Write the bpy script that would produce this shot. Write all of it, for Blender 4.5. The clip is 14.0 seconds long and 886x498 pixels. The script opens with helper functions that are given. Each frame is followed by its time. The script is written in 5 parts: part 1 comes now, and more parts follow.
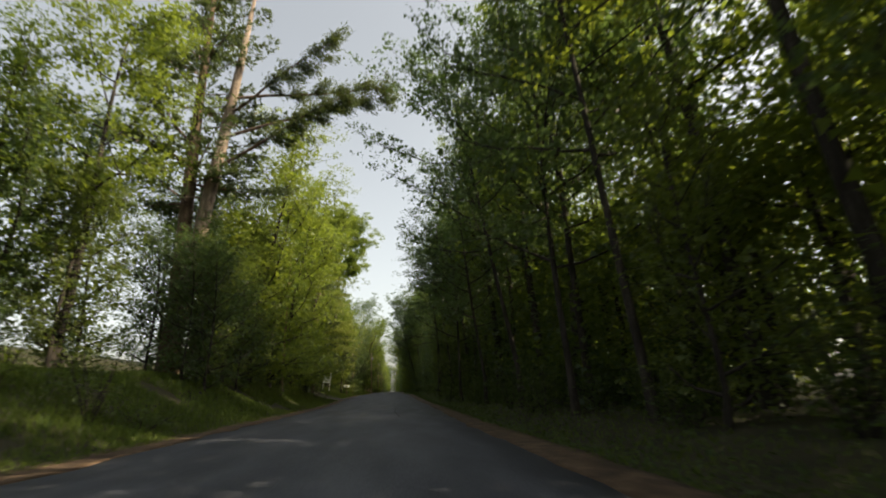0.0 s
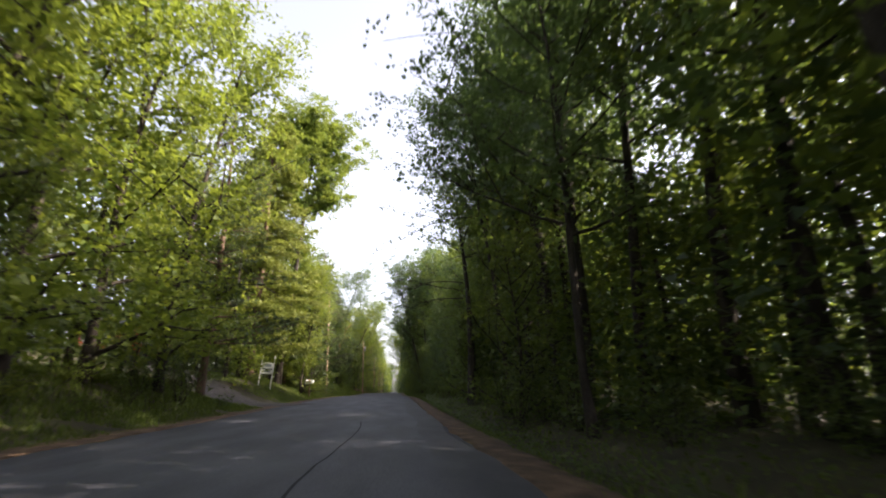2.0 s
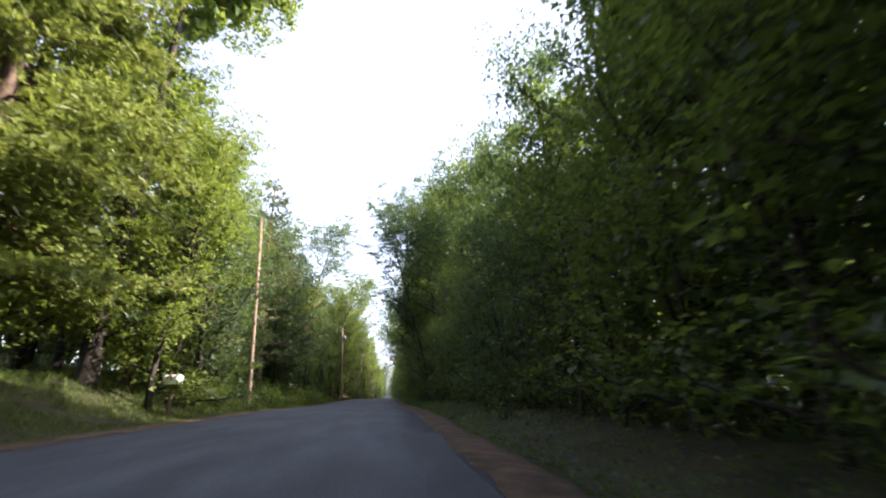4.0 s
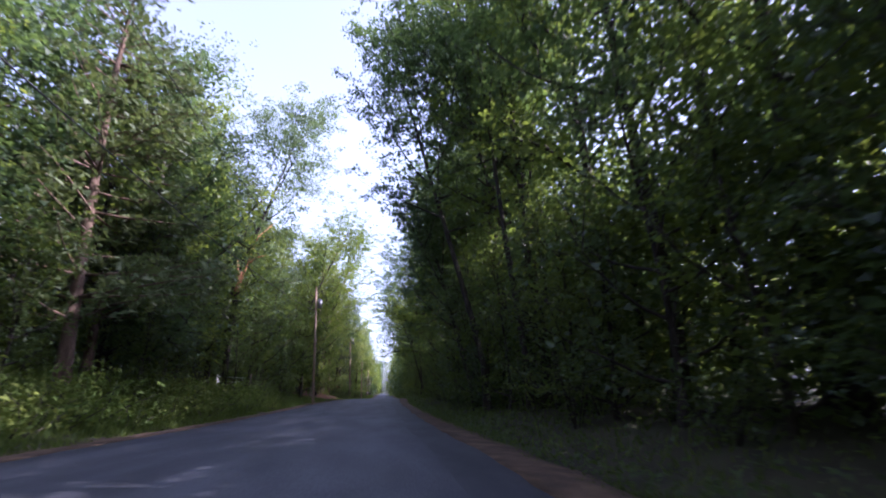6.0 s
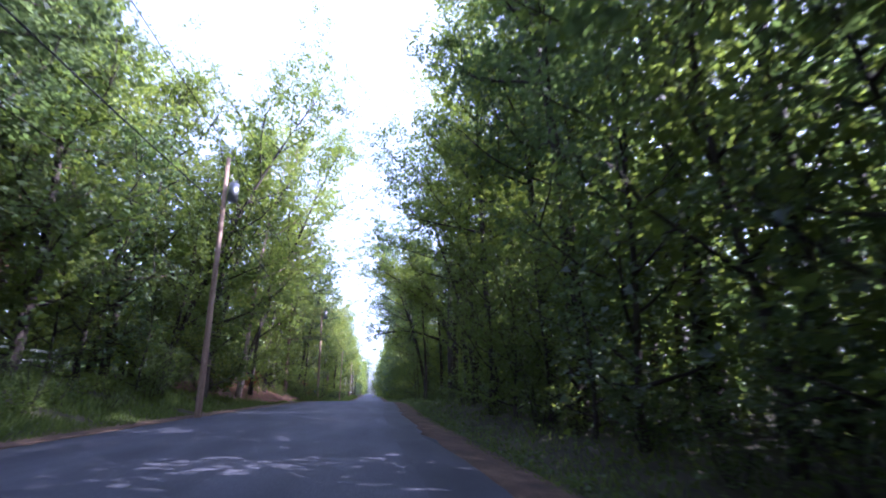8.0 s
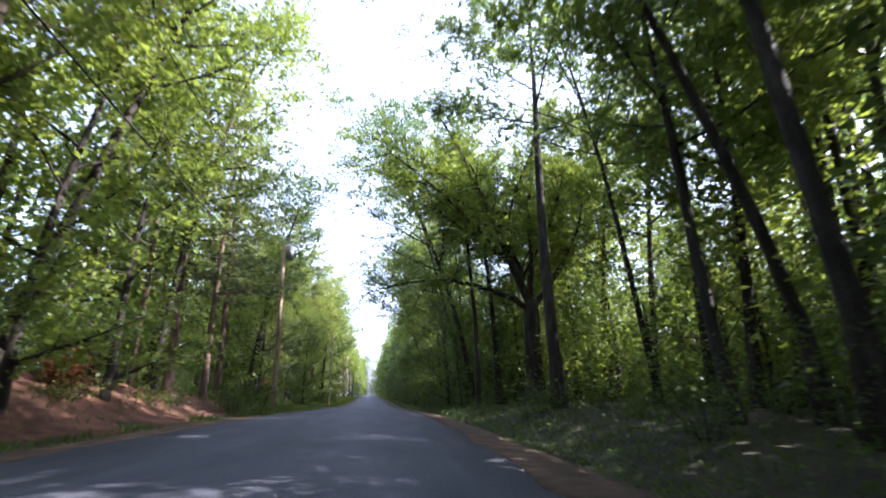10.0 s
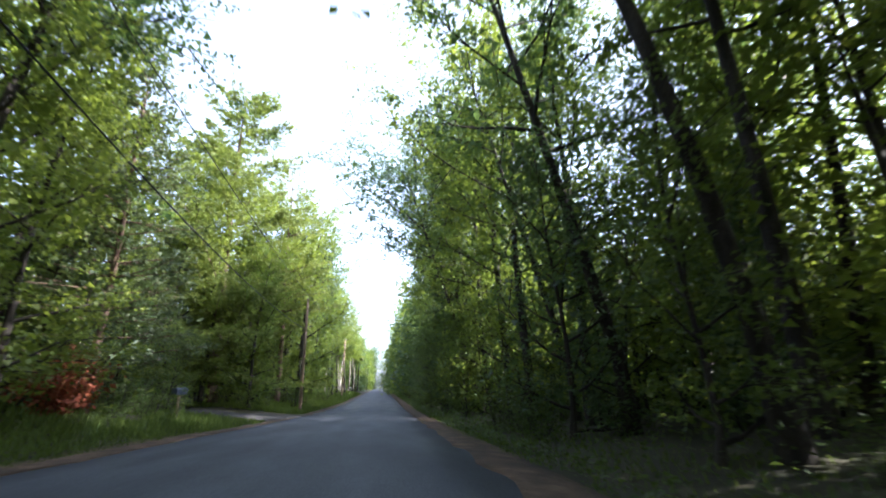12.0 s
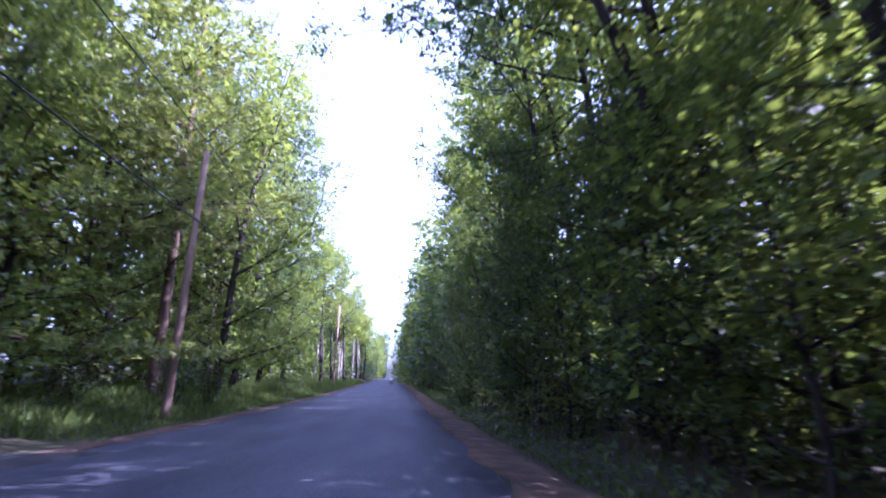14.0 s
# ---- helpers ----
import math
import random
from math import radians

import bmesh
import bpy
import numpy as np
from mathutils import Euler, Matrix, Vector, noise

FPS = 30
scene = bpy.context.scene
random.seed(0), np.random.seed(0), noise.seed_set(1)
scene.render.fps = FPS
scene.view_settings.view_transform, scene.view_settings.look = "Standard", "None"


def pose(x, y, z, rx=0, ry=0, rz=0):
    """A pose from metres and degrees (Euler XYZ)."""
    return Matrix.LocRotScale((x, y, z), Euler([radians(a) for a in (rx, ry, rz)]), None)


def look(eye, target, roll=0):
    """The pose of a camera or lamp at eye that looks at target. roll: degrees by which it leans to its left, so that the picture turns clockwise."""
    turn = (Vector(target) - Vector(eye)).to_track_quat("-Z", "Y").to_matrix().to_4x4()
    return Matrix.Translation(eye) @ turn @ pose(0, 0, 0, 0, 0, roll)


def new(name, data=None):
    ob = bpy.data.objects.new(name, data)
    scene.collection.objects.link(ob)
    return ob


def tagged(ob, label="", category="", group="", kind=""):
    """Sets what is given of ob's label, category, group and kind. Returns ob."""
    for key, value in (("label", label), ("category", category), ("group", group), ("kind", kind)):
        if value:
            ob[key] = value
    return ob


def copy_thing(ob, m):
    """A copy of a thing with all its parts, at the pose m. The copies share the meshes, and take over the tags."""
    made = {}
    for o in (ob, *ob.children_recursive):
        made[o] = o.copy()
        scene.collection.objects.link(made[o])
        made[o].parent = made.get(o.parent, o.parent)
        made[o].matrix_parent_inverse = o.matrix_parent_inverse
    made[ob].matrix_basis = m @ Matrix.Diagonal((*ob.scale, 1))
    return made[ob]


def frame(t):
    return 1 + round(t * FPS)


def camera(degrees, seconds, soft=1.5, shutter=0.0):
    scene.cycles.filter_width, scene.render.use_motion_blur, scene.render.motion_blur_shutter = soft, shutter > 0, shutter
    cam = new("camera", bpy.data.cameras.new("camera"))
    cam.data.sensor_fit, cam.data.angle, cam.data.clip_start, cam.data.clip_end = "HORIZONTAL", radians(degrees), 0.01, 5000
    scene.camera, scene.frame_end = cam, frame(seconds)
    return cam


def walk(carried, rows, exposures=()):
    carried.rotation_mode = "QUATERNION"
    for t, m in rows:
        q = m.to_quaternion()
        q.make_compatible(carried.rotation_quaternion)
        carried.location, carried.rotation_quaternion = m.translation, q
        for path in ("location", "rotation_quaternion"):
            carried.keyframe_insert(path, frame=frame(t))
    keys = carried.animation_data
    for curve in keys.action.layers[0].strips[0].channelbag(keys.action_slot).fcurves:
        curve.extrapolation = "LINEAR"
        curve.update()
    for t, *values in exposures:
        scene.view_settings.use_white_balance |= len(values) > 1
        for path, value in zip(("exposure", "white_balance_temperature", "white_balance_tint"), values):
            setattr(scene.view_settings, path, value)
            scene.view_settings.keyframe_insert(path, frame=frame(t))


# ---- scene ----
cam = camera(86.0, 14.0, soft=1.9, shutter=0.22)


def smooth(t):
    t = min(1.0, max(0.0, t))
    return t * t * (3 - 2 * t)


def rise(y):
    """The road's gentle humps and hollows."""
    knots = ((-60, 0.0), (0, 0.0), (45, -0.12), (95, 0.3), (118, 0.2), (162, 0.46), (215, -0.32), (300, -0.2), (1500, -0.2))
    for (a, u), (b, v) in zip(knots, knots[1:]):
        if y <= b:
            return u + (v - u) * smooth((y - a) / (b - a))
    return -0.2


def eye(x, y, turn, tilt, lean):
    """A pose 1.12 m over the road: turned, tilted up and leaning."""
    return pose(x, y, 1.12 + rise(y), 0, 0, turn) @ pose(0, 0, 0, tilt) @ pose(0, 0, 0, 0, 0, lean)


PATH = [
    (0, eye(-1.52, -0.00, -6.41, 106.39, -1.44)),
    (0.5, eye(-1.17, 8.33, -6.26, 106.53, -1.24)),
    (1, eye(-0.82, 16.64, -6.20, 106.44, -1.58)),
    (1.5, eye(-0.47, 24.89, -5.83, 106.62, -0.40)),
    (2, eye(-0.17, 33.08, -5.65, 106.61, -0.04)),
    (2.5, eye(0.08, 41.17, -5.48, 106.71, 0.21)),
    (3, eye(0.25, 49.04, -5.61, 106.81, 0.11)),
    (3.5, eye(0.33, 56.54, -6.19, 107.04, -0.54)),
    (6, eye(-0.31, 93.48, -7.00, 106.60, -0.87)),
    (6.5, eye(-0.11, 100.61, -7.35, 106.39, -0.90)),
    (7, eye(0.02, 107.30, -7.60, 106.52, -0.02)),
    (9.5, eye(-0.92, 140.04, -8.37, 107.03, 0.73)),
    (10, eye(-0.66, 146.48, -8.53, 106.70, -0.12)),
    (10.5, eye(-0.35, 152.96, -8.58, 106.55, -1.06)),
    (11, eye(-0.20, 159.35, -8.67, 106.40, -1.90)),
    (11.5, eye(0.02, 165.83, -8.15, 106.25, -0.64)),
    (12, eye(0.31, 172.20, -7.33, 106.08, -0.18)),
    (12.5, eye(0.57, 178.26, -6.65, 105.74, -0.08)),
    (13, eye(0.78, 184.01, -6.26, 105.31, -0.10)),
    (13.5, eye(0.92, 189.88, -6.07, 104.87, -0.70)),
    (14, eye(0.93, 196.00, -5.63, 105.03, 0.97)),
]
EXPOSURES = [(0, 0.85, 7200, 6), (0.6, 1.5, 6700, 13), (2.0, 1.75, 6500, 19), (3.5, 2.0, 6000, 18), (5.8, 1.75, 5150, 36), (6.4, 1.95, 4950, 37), (7.2, 2.2, 4700, 40), (9.4, 2.95, 5100, 30), (10.0, 2.5, 5250, 24),
             (10.6, 2.52, 5400, 24), (11.4, 3.0, 5250, 32), (12.0, 2.4, 5250, 14), (13.2, 2.2, 5050, 22), (14, 2.55, 4550, 54)]
walk(cam, PATH, EXPOSURES)

# ---- sky and sun ----
SUN_EL, SUN_AZ = radians(41), radians(100)   # azimuth clockwise from +y
world = bpy.data.worlds.new("world")
scene.world = world
world.use_nodes = True
wn = world.node_tree.nodes
sky = wn.new("ShaderNodeTexSky")
sky.sky_type = "NISHITA"
sky.sun_disc = False
sky.sun_elevation, sky.sun_rotation = SUN_EL, SUN_AZ
sky.dust_density, sky.air_density = 3.0, 1.0
haze = wn.new("ShaderNodeHueSaturation")
haze.inputs["Saturation"].default_value = 0.42
world.node_tree.links.new(sky.outputs[0], haze.inputs["Color"])
world.node_tree.links.new(haze.outputs[0], wn["Background"].inputs[0])
wn["Background"].inputs[1].default_value = 0.15
sun = new("sun", bpy.data.lights.new("sun", "SUN"))
sun.data.energy, sun.data.angle, sun.data.color = 5.0, radians(0.55), (1.0, 0.88, 0.68)
sun_dir = Vector((math.sin(SUN_AZ) * math.cos(SUN_EL), math.cos(SUN_AZ) * math.cos(SUN_EL), math.sin(SUN_EL)))
sun.matrix_world = look(sun_dir * 60, (0, 0, 0))


# ---- materials ----
def material(name, colors, scale=4.0, rough=0.8, bump=0.3, detail=6.0, stretch=(1, 1, 1), fine=12.0, metal=0.0, spec=0.3, per_object=0.0):
    """A noise-mottled surface: colours from dark to light, at two scales, with relief."""
    m = bpy.data.materials.new(name)
    m.use_nodes = True
    n, l = m.node_tree.nodes, m.node_tree.links
    b = n["Principled BSDF"]
    co = n.new("ShaderNodeNewGeometry") if not per_object else n.new("ShaderNodeTexCoord")
    mp = n.new("ShaderNodeMapping")
    mp.inputs["Scale"].default_value = stretch
    l.new(co.outputs["Position" if not per_object else "Object"], mp.inputs[0])
    big, small = n.new("ShaderNodeTexNoise"), n.new("ShaderNodeTexNoise")
    big.inputs["Scale"].default_value, big.inputs["Detail"].default_value = scale, detail
    small.inputs["Scale"].default_value, small.inputs["Detail"].default_value = scale * fine, 4
    for t in (big, small):
        l.new(mp.outputs[0], t.inputs["Vector"])
    mix = n.new("ShaderNodeMath")
    mix.operation = "MULTIPLY_ADD"
    l.new(small.outputs[0], mix.inputs[0])
    mix.inputs[1].default_value = 0.45
    half = n.new("ShaderNodeMath")
    half.operation = "MULTIPLY"
    half.inputs[1].default_value = 0.6
    l.new(big.outputs[0], half.inputs[0])
    l.new(half.outputs[0], mix.inputs[2])
    ramp = n.new("ShaderNodeValToRGB")
    els = ramp.color_ramp.elements
    while len(els) < len(colors):
        els.new(0.5)
    for i, c in enumerate(colors):
        els[i].position = 0.36 + 0.32 * i / max(1, len(colors) - 1)
        els[i].color = (*c, 1)
    l.new(mix.outputs[0], ramp.inputs[0])
    l.new(ramp.outputs[0], b.inputs["Base Color"])
    b.inputs["Roughness"].default_value, b.inputs["Metallic"].default_value = rough, metal
    b.inputs["Specular IOR Level"].default_value = spec
    if bump:
        bp = n.new("ShaderNodeBump")
        bp.inputs["Strength"].default_value, bp.inputs["Distance"].default_value = bump, 0.02
        l.new(mix.outputs[0], bp.inputs["Height"])
        l.new(bp.outputs[0], b.inputs["Normal"])
    return m


def leaf_material(name, dark, light, glow, through_share=0.45, rough=0.62, spec=0.22):
    """Leaves: each leaf its own tint between dark and light, each tree a shift of its own, light passing through the blade."""
    m = bpy.data.materials.new(name)
    m.use_nodes = True
    n, l = m.node_tree.nodes, m.node_tree.links
    b = n["Principled BSDF"]
    geo, info = n.new("ShaderNodeNewGeometry"), n.new("ShaderNodeObjectInfo")
    ramp = n.new("ShaderNodeValToRGB")
    ramp.color_ramp.elements[0].color, ramp.color_ramp.elements[1].color = (*dark, 1), (*light, 1)
    l.new(geo.outputs["Random Per Island"], ramp.inputs[0])
    hsv = n.new("ShaderNodeHueSaturation")
    mr = n.new("ShaderNodeMapRange")
    mr.inputs["To Min"].default_value, mr.inputs["To Max"].default_value = 0.475, 0.52
    l.new(info.outputs["Random"], mr.inputs[0])
    l.new(mr.outputs[0], hsv.inputs["Hue"])
    mv = n.new("ShaderNodeMapRange")
    mv.inputs["To Min"].default_value, mv.inputs["To Max"].default_value = 1.2, 0.8
    l.new(info.outputs["Random"], mv.inputs[0])
    l.new(mv.outputs[0], hsv.inputs["Value"])
    l.new(ramp.outputs[0], hsv.inputs["Color"])
    l.new(hsv.outputs[0], b.inputs["Base Color"])
    b.inputs["Roughness"].default_value = rough
    b.inputs["Specular IOR Level"].default_value = spec
    tr = n.new("ShaderNodeBsdfTranslucent")
    mc = n.new("ShaderNodeMix")
    mc.data_type = "RGBA"
    mc.inputs[0].default_value = 0.6
    l.new(hsv.outputs[0], mc.inputs[6])
    mc.inputs[7].default_value = (*glow, 1)
    l.new(mc.outputs[2], tr.inputs["Color"])
    ms = n.new("ShaderNodeMixShader")
    ms.inputs[0].default_value = through_share
    l.new(b.outputs[0], ms.inputs[1])
    l.new(tr.outputs[0], ms.inputs[2])
    l.new(ms.outputs[0], n["Material Output"].inputs["Surface"])
    return m


ASPHALT = material("asphalt", [(0.026, 0.027, 0.035), (0.047, 0.049, 0.062), (0.08, 0.082, 0.098)], 1.1, 0.72, 0.5, stretch=(1, 0.25, 1), fine=40)
# darker copy of the asphalt, for shade painted along the right edge
ASPHALT_SHADE = material("asphalt_shade", [(0.019, 0.02, 0.025), (0.033, 0.034, 0.042), (0.056, 0.057, 0.068)], 1.3, 0.7, 0.45, stretch=(1, 0.4, 1), fine=40)
TAR = material("tar", [(0.018, 0.018, 0.02), (0.034, 0.034, 0.038)], 3, 0.85, 0.2, spec=0.1)
SHOULDER = material("shoulder_litter", [(0.026, 0.018, 0.012), (0.068, 0.042, 0.026), (0.15, 0.098, 0.06)], 2.0, 0.95, 0.8, fine=25)
LITTER = material("red_leaf_litter", [(0.04, 0.019, 0.012), (0.095, 0.043, 0.026), (0.17, 0.088, 0.054)], 2.2, 0.95, 0.8, fine=25)
SOIL = material("forest_soil", [(0.012, 0.011, 0.006), (0.026, 0.025, 0.011), (0.04, 0.034, 0.016), (0.028, 0.042, 0.012)], 0.9, 0.95, 0.9, fine=18)
GRAVEL = material("gravel", [(0.024, 0.021, 0.021), (0.045, 0.04, 0.039), (0.08, 0.072, 0.068)], 3, 0.95, 0.8, fine=20)
BARK = material("bark", [(0.012, 0.01, 0.008), (0.032, 0.026, 0.021), (0.075, 0.062, 0.05)], 5, 0.9, 0.9, stretch=(1, 1, 0.22))
BARK_PALE = material("bark_pale", [(0.1, 0.08, 0.06), (0.26, 0.22, 0.18), (0.42, 0.38, 0.32)], 4, 0.85, 0.7, stretch=(1, 1, 0.3))
BARK_PINE = material("bark_pine", [(0.035, 0.022, 0.015), (0.11, 0.07, 0.05), (0.2, 0.14, 0.1)], 4, 0.9, 0.9, stretch=(1, 1, 0.35))
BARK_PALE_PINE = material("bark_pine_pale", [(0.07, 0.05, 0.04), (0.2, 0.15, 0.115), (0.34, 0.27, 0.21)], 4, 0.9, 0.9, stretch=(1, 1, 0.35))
BARK_RED = material("bark_broken", [(0.1, 0.045, 0.02), (0.3, 0.15, 0.07), (0.45, 0.27, 0.14)], 4, 0.85, 0.7, stretch=(1, 1, 0.25))
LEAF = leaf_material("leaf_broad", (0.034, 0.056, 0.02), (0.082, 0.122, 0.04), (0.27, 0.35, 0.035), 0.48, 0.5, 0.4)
# lighter than LEAF; on backlit trees the lime tint stands in for sunlight
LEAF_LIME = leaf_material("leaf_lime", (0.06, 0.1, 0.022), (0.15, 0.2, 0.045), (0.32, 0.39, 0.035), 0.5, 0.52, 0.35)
LEAF_ROUND = leaf_material("leaf_round", (0.088, 0.132, 0.032), (0.195, 0.25, 0.06), (0.36, 0.43, 0.05), 0.45, 0.5, 0.35)
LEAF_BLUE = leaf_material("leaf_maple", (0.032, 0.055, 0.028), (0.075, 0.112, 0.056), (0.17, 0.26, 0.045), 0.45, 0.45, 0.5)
LEAF_ASH = leaf_material("leaf_ash", (0.055, 0.085, 0.045), (0.12, 0.16, 0.085), (0.22, 0.3, 0.07), 0.45, 0.45, 0.45)
NEEDLE = leaf_material("needle", (0.076, 0.112, 0.026), (0.178, 0.222, 0.05), (0.29, 0.34, 0.04), 0.42, 0.5, 0.35)
NEEDLE_DARK = leaf_material("needle_dark", (0.038, 0.058, 0.025), (0.095, 0.125, 0.05), (0.16, 0.2, 0.04), 0.4, 0.5, 0.35)
SHRUB = leaf_material("leaf_shrub", (0.033, 0.052, 0.019), (0.076, 0.115, 0.036), (0.18, 0.25, 0.03), 0.45, 0.55, 0.3)
RUST = leaf_material("leaf_rust", (0.1, 0.035, 0.015), (0.22, 0.09, 0.035), (0.25, 0.1, 0.03))
GRASS = leaf_material("grass", (0.065, 0.1, 0.022), (0.15, 0.195, 0.04), (0.24, 0.3, 0.04), 0.35, 0.7, 0.15)
POLE_WOOD = material("pole_wood", [(0.1, 0.065, 0.042), (0.21, 0.145, 0.1), (0.32, 0.235, 0.17)], 3, 0.85, 0.5, stretch=(2, 2, 0.15))
STEEL = material("grey_steel", [(0.16, 0.165, 0.17), (0.26, 0.265, 0.27)], 3, 0.45, 0.1, metal=0.6)
WIRE = material("wire_black", [(0.015, 0.015, 0.015), (0.03, 0.03, 0.03)], 3, 0.6, 0)
WHITE = material("white_paint", [(0.62, 0.62, 0.6), (0.76, 0.76, 0.74), (0.82, 0.82, 0.8)], 5, 0.55, 0.15)
RED_WALL = material("red_boards", [(0.3, 0.03, 0.02), (0.45, 0.05, 0.03), (0.55, 0.08, 0.05)], 2, 0.7, 0.3, stretch=(1, 1, 0.3))
ROOF = material("roof_shingle", [(0.08, 0.08, 0.085), (0.16, 0.16, 0.165)], 5, 0.85, 0.5)
DARK_INK = material("dark_ink", [(0.03, 0.035, 0.05), (0.05, 0.055, 0.07)], 4, 0.6, 0)
GREY_INK = material("grey_ink", [(0.2, 0.23, 0.25), (0.32, 0.35, 0.36)], 6, 0.6, 0)
BLUE_BOX = material("blue_box", [(0.03, 0.04, 0.07), (0.06, 0.07, 0.11)], 5, 0.5, 0.1)
GLASS_DARK = material("window_dark", [(0.02, 0.025, 0.03), (0.04, 0.045, 0.05)], 2, 0.08, 0, spec=0.6)


# ---- helpers for meshes ----
def mesh_of(name, verts, faces, mat, smooth=False):
    me = bpy.data.meshes.new(name)
    me.from_pydata(verts, [], faces)
    me.materials.append(mat)
    if smooth:
        me.polygons.foreach_set("use_smooth", [True] * len(me.polygons))
    me.update()
    return me


def part(name, bm, mat, parent, label="", smooth=False):
    """Links a bmesh as one mesh object under a thing."""
    me = bpy.data.meshes.new(name)
    bm.to_mesh(me)
    bm.free()
    me.materials.append(mat)
    if smooth:
        me.polygons.foreach_set("use_smooth", [True] * len(me.polygons))
    ob = new(name, me)
    ob.parent = parent
    return tagged(ob, label)


def part_data(name, me, parent, label=""):
    ob = new(name, me)
    ob.parent = parent
    return tagged(ob, label)


def box_bm(sx, sy, sz, x=0, y=0, z=0, bevel=0.0, turn=None):
    """A bevelled box with its middle at x, y, z."""
    bm = bmesh.new()
    bmesh.ops.create_cube(bm, size=1)
    bmesh.ops.scale(bm, vec=(sx, sy, sz), verts=bm.verts)
    if bevel:
        bmesh.ops.bevel(bm, geom=bm.edges[:], offset=bevel, segments=2, affect="EDGES")
    if turn:
        bmesh.ops.transform(bm, matrix=turn, verts=bm.verts)
    bmesh.ops.translate(bm, vec=(x, y, z), verts=bm.verts)
    return bm


def tube_arrays(points, radii, sides=8, base=0):
    """Rings round a line of points: vertices and quads, closed at the end."""
    pts = np.asarray(points, float)
    d = np.gradient(pts, axis=0)
    d /= np.linalg.norm(d, axis=1, keepdims=True) + 1e-9
    ref = np.where(np.abs(d[:, 2:3]) > 0.9, np.array([[1.0, 0, 0]]), np.array([[0, 0, 1.0]]))
    u = np.cross(d, ref)
    u /= np.linalg.norm(u, axis=1, keepdims=True) + 1e-9
    w = np.cross(d, u)
    a = np.linspace(0, 2 * np.pi, sides, endpoint=False)
    ring = pts[:, None] + np.asarray(radii)[:, None, None] * (u[:, None] * np.cos(a)[None, :, None] + w[:, None] * np.sin(a)[None, :, None])
    v = ring.reshape(-1, 3)
    f = []
    for i in range(len(pts) - 1):
        for j in range(sides):
            k = (j + 1) % sides
            f.append((base + i * sides + j, base + i * sides + k, base + (i + 1) * sides + k, base + (i + 1) * sides + j))
    f.append(tuple(base + (len(pts) - 1) * sides + j for j in range(sides)))
    return v, f


class Tubes:
    """Gathers tubes into one mesh."""
    def __init__(self):
        self.v, self.f, self.n = [], [], 0

    def add(self, points, radii, sides=6):
        v, f = tube_arrays(points, radii, sides, self.n)
        self.v.append(v)
        self.f += f
        self.n += len(v)

    def mesh(self, name, mat):
        return mesh_of(name, np.concatenate(self.v).tolist(), self.f, mat, True)


def frames_of(n, rng, flat, along=None, stray=0.35):
    """Normals, ways and sides of n blades that look up by the share flat."""
    nor = rng.normal(size=(n, 3))
    nor[:, 2] = np.abs(nor[:, 2]) + flat
    nor /= np.linalg.norm(nor, axis=1, keepdims=True)
    t = rng.normal(size=(n, 3)) if along is None else along + stray * rng.normal(size=(n, 3))
    t -= (t * nor).sum(1, keepdims=True) * nor
    t /= np.linalg.norm(t, axis=1, keepdims=True) + 1e-9
    return nor, t, np.cross(nor, t)


def leaf_mesh(name, centers, mat, size, rng, flat=0.5, slim=0.6, along=None, heart=None, heart_size=0.4, folded=True):
    """Leaf blades at the centres, folded ones of two triangles or plain ones of one, and broader sprays at the heart of the crown."""
    n = len(centers)
    nor, t, s = frames_of(n, rng, flat, along)
    ln = (size * rng.uniform(0.6, 1.35, n))[:, None]
    wd = ln * slim * 0.5
    c = np.asarray(centers)
    v = np.empty((n, 4 if folded else 3, 3))
    v[:, 0] = c - t * ln * 0.5
    if folded:
        v[:, 1] = c + s * wd + nor * wd * 0.35 + t * ln * 0.05
        v[:, 2] = c + t * ln * 0.5 - nor * ln * 0.15
        v[:, 3] = c - s * wd + nor * wd * 0.35 + t * ln * 0.05
        idx = np.arange(n * 4).reshape(n, 4)
        tri = np.concatenate([idx[:, [0, 1, 2]], idx[:, [0, 2, 3]]], 1).reshape(-1)
    else:
        v[:, 1] = c + t * ln * 0.25 + s * wd * 1.25
        v[:, 2] = c + t * ln * 0.5 - s * wd * 1.1 - nor * ln * 0.1
        tri = np.arange(n * 3)
    co = v.reshape(-1, 3)
    if heart is not None and len(heart):
        m = len(heart)
        nor, t, s = frames_of(m, rng, 0.3)
        ln = (heart_size * rng.uniform(0.6, 1.3, m))[:, None]
        h = np.empty((m, 3, 3))
        h[:, 0] = heart - t * ln * 0.55
        h[:, 1] = heart + t * ln * 0.4 + s * ln * 0.42
        h[:, 2] = heart + t * ln * 0.3 - s * ln * 0.45
        tri = np.concatenate([tri, len(co) + np.arange(m * 3)])
        co = np.concatenate([co, h.reshape(-1, 3)])
    me = bpy.data.meshes.new(name)
    me.vertices.add(len(co))
    me.vertices.foreach_set("co", co.ravel())
    me.loops.add(len(tri))
    me.loops.foreach_set("vertex_index", tri.astype(np.int32))
    me.polygons.add(len(tri) // 3)
    me.polygons.foreach_set("loop_start", np.arange(0, len(tri), 3, dtype=np.int32))
    me.materials.append(mat)
    me.update(calc_edges=True)
    me.validate()
    return me


# ---- the lie of the land ----
def curve(y, *knots):
    ys, vs = zip(*knots)
    return float(np.interp(y, ys, vs))


def left_edge(y):
    return curve(y, (-60, -6.6), (20, -6.9), (40, -7.0), (66, -7.6), (84, -7.3), (110, -7.4), (140, -7.2), (160, -6.2), (176, -5.3), (185, -5.1), (205, -4.2), (230, -3.4), (600, -3.2))


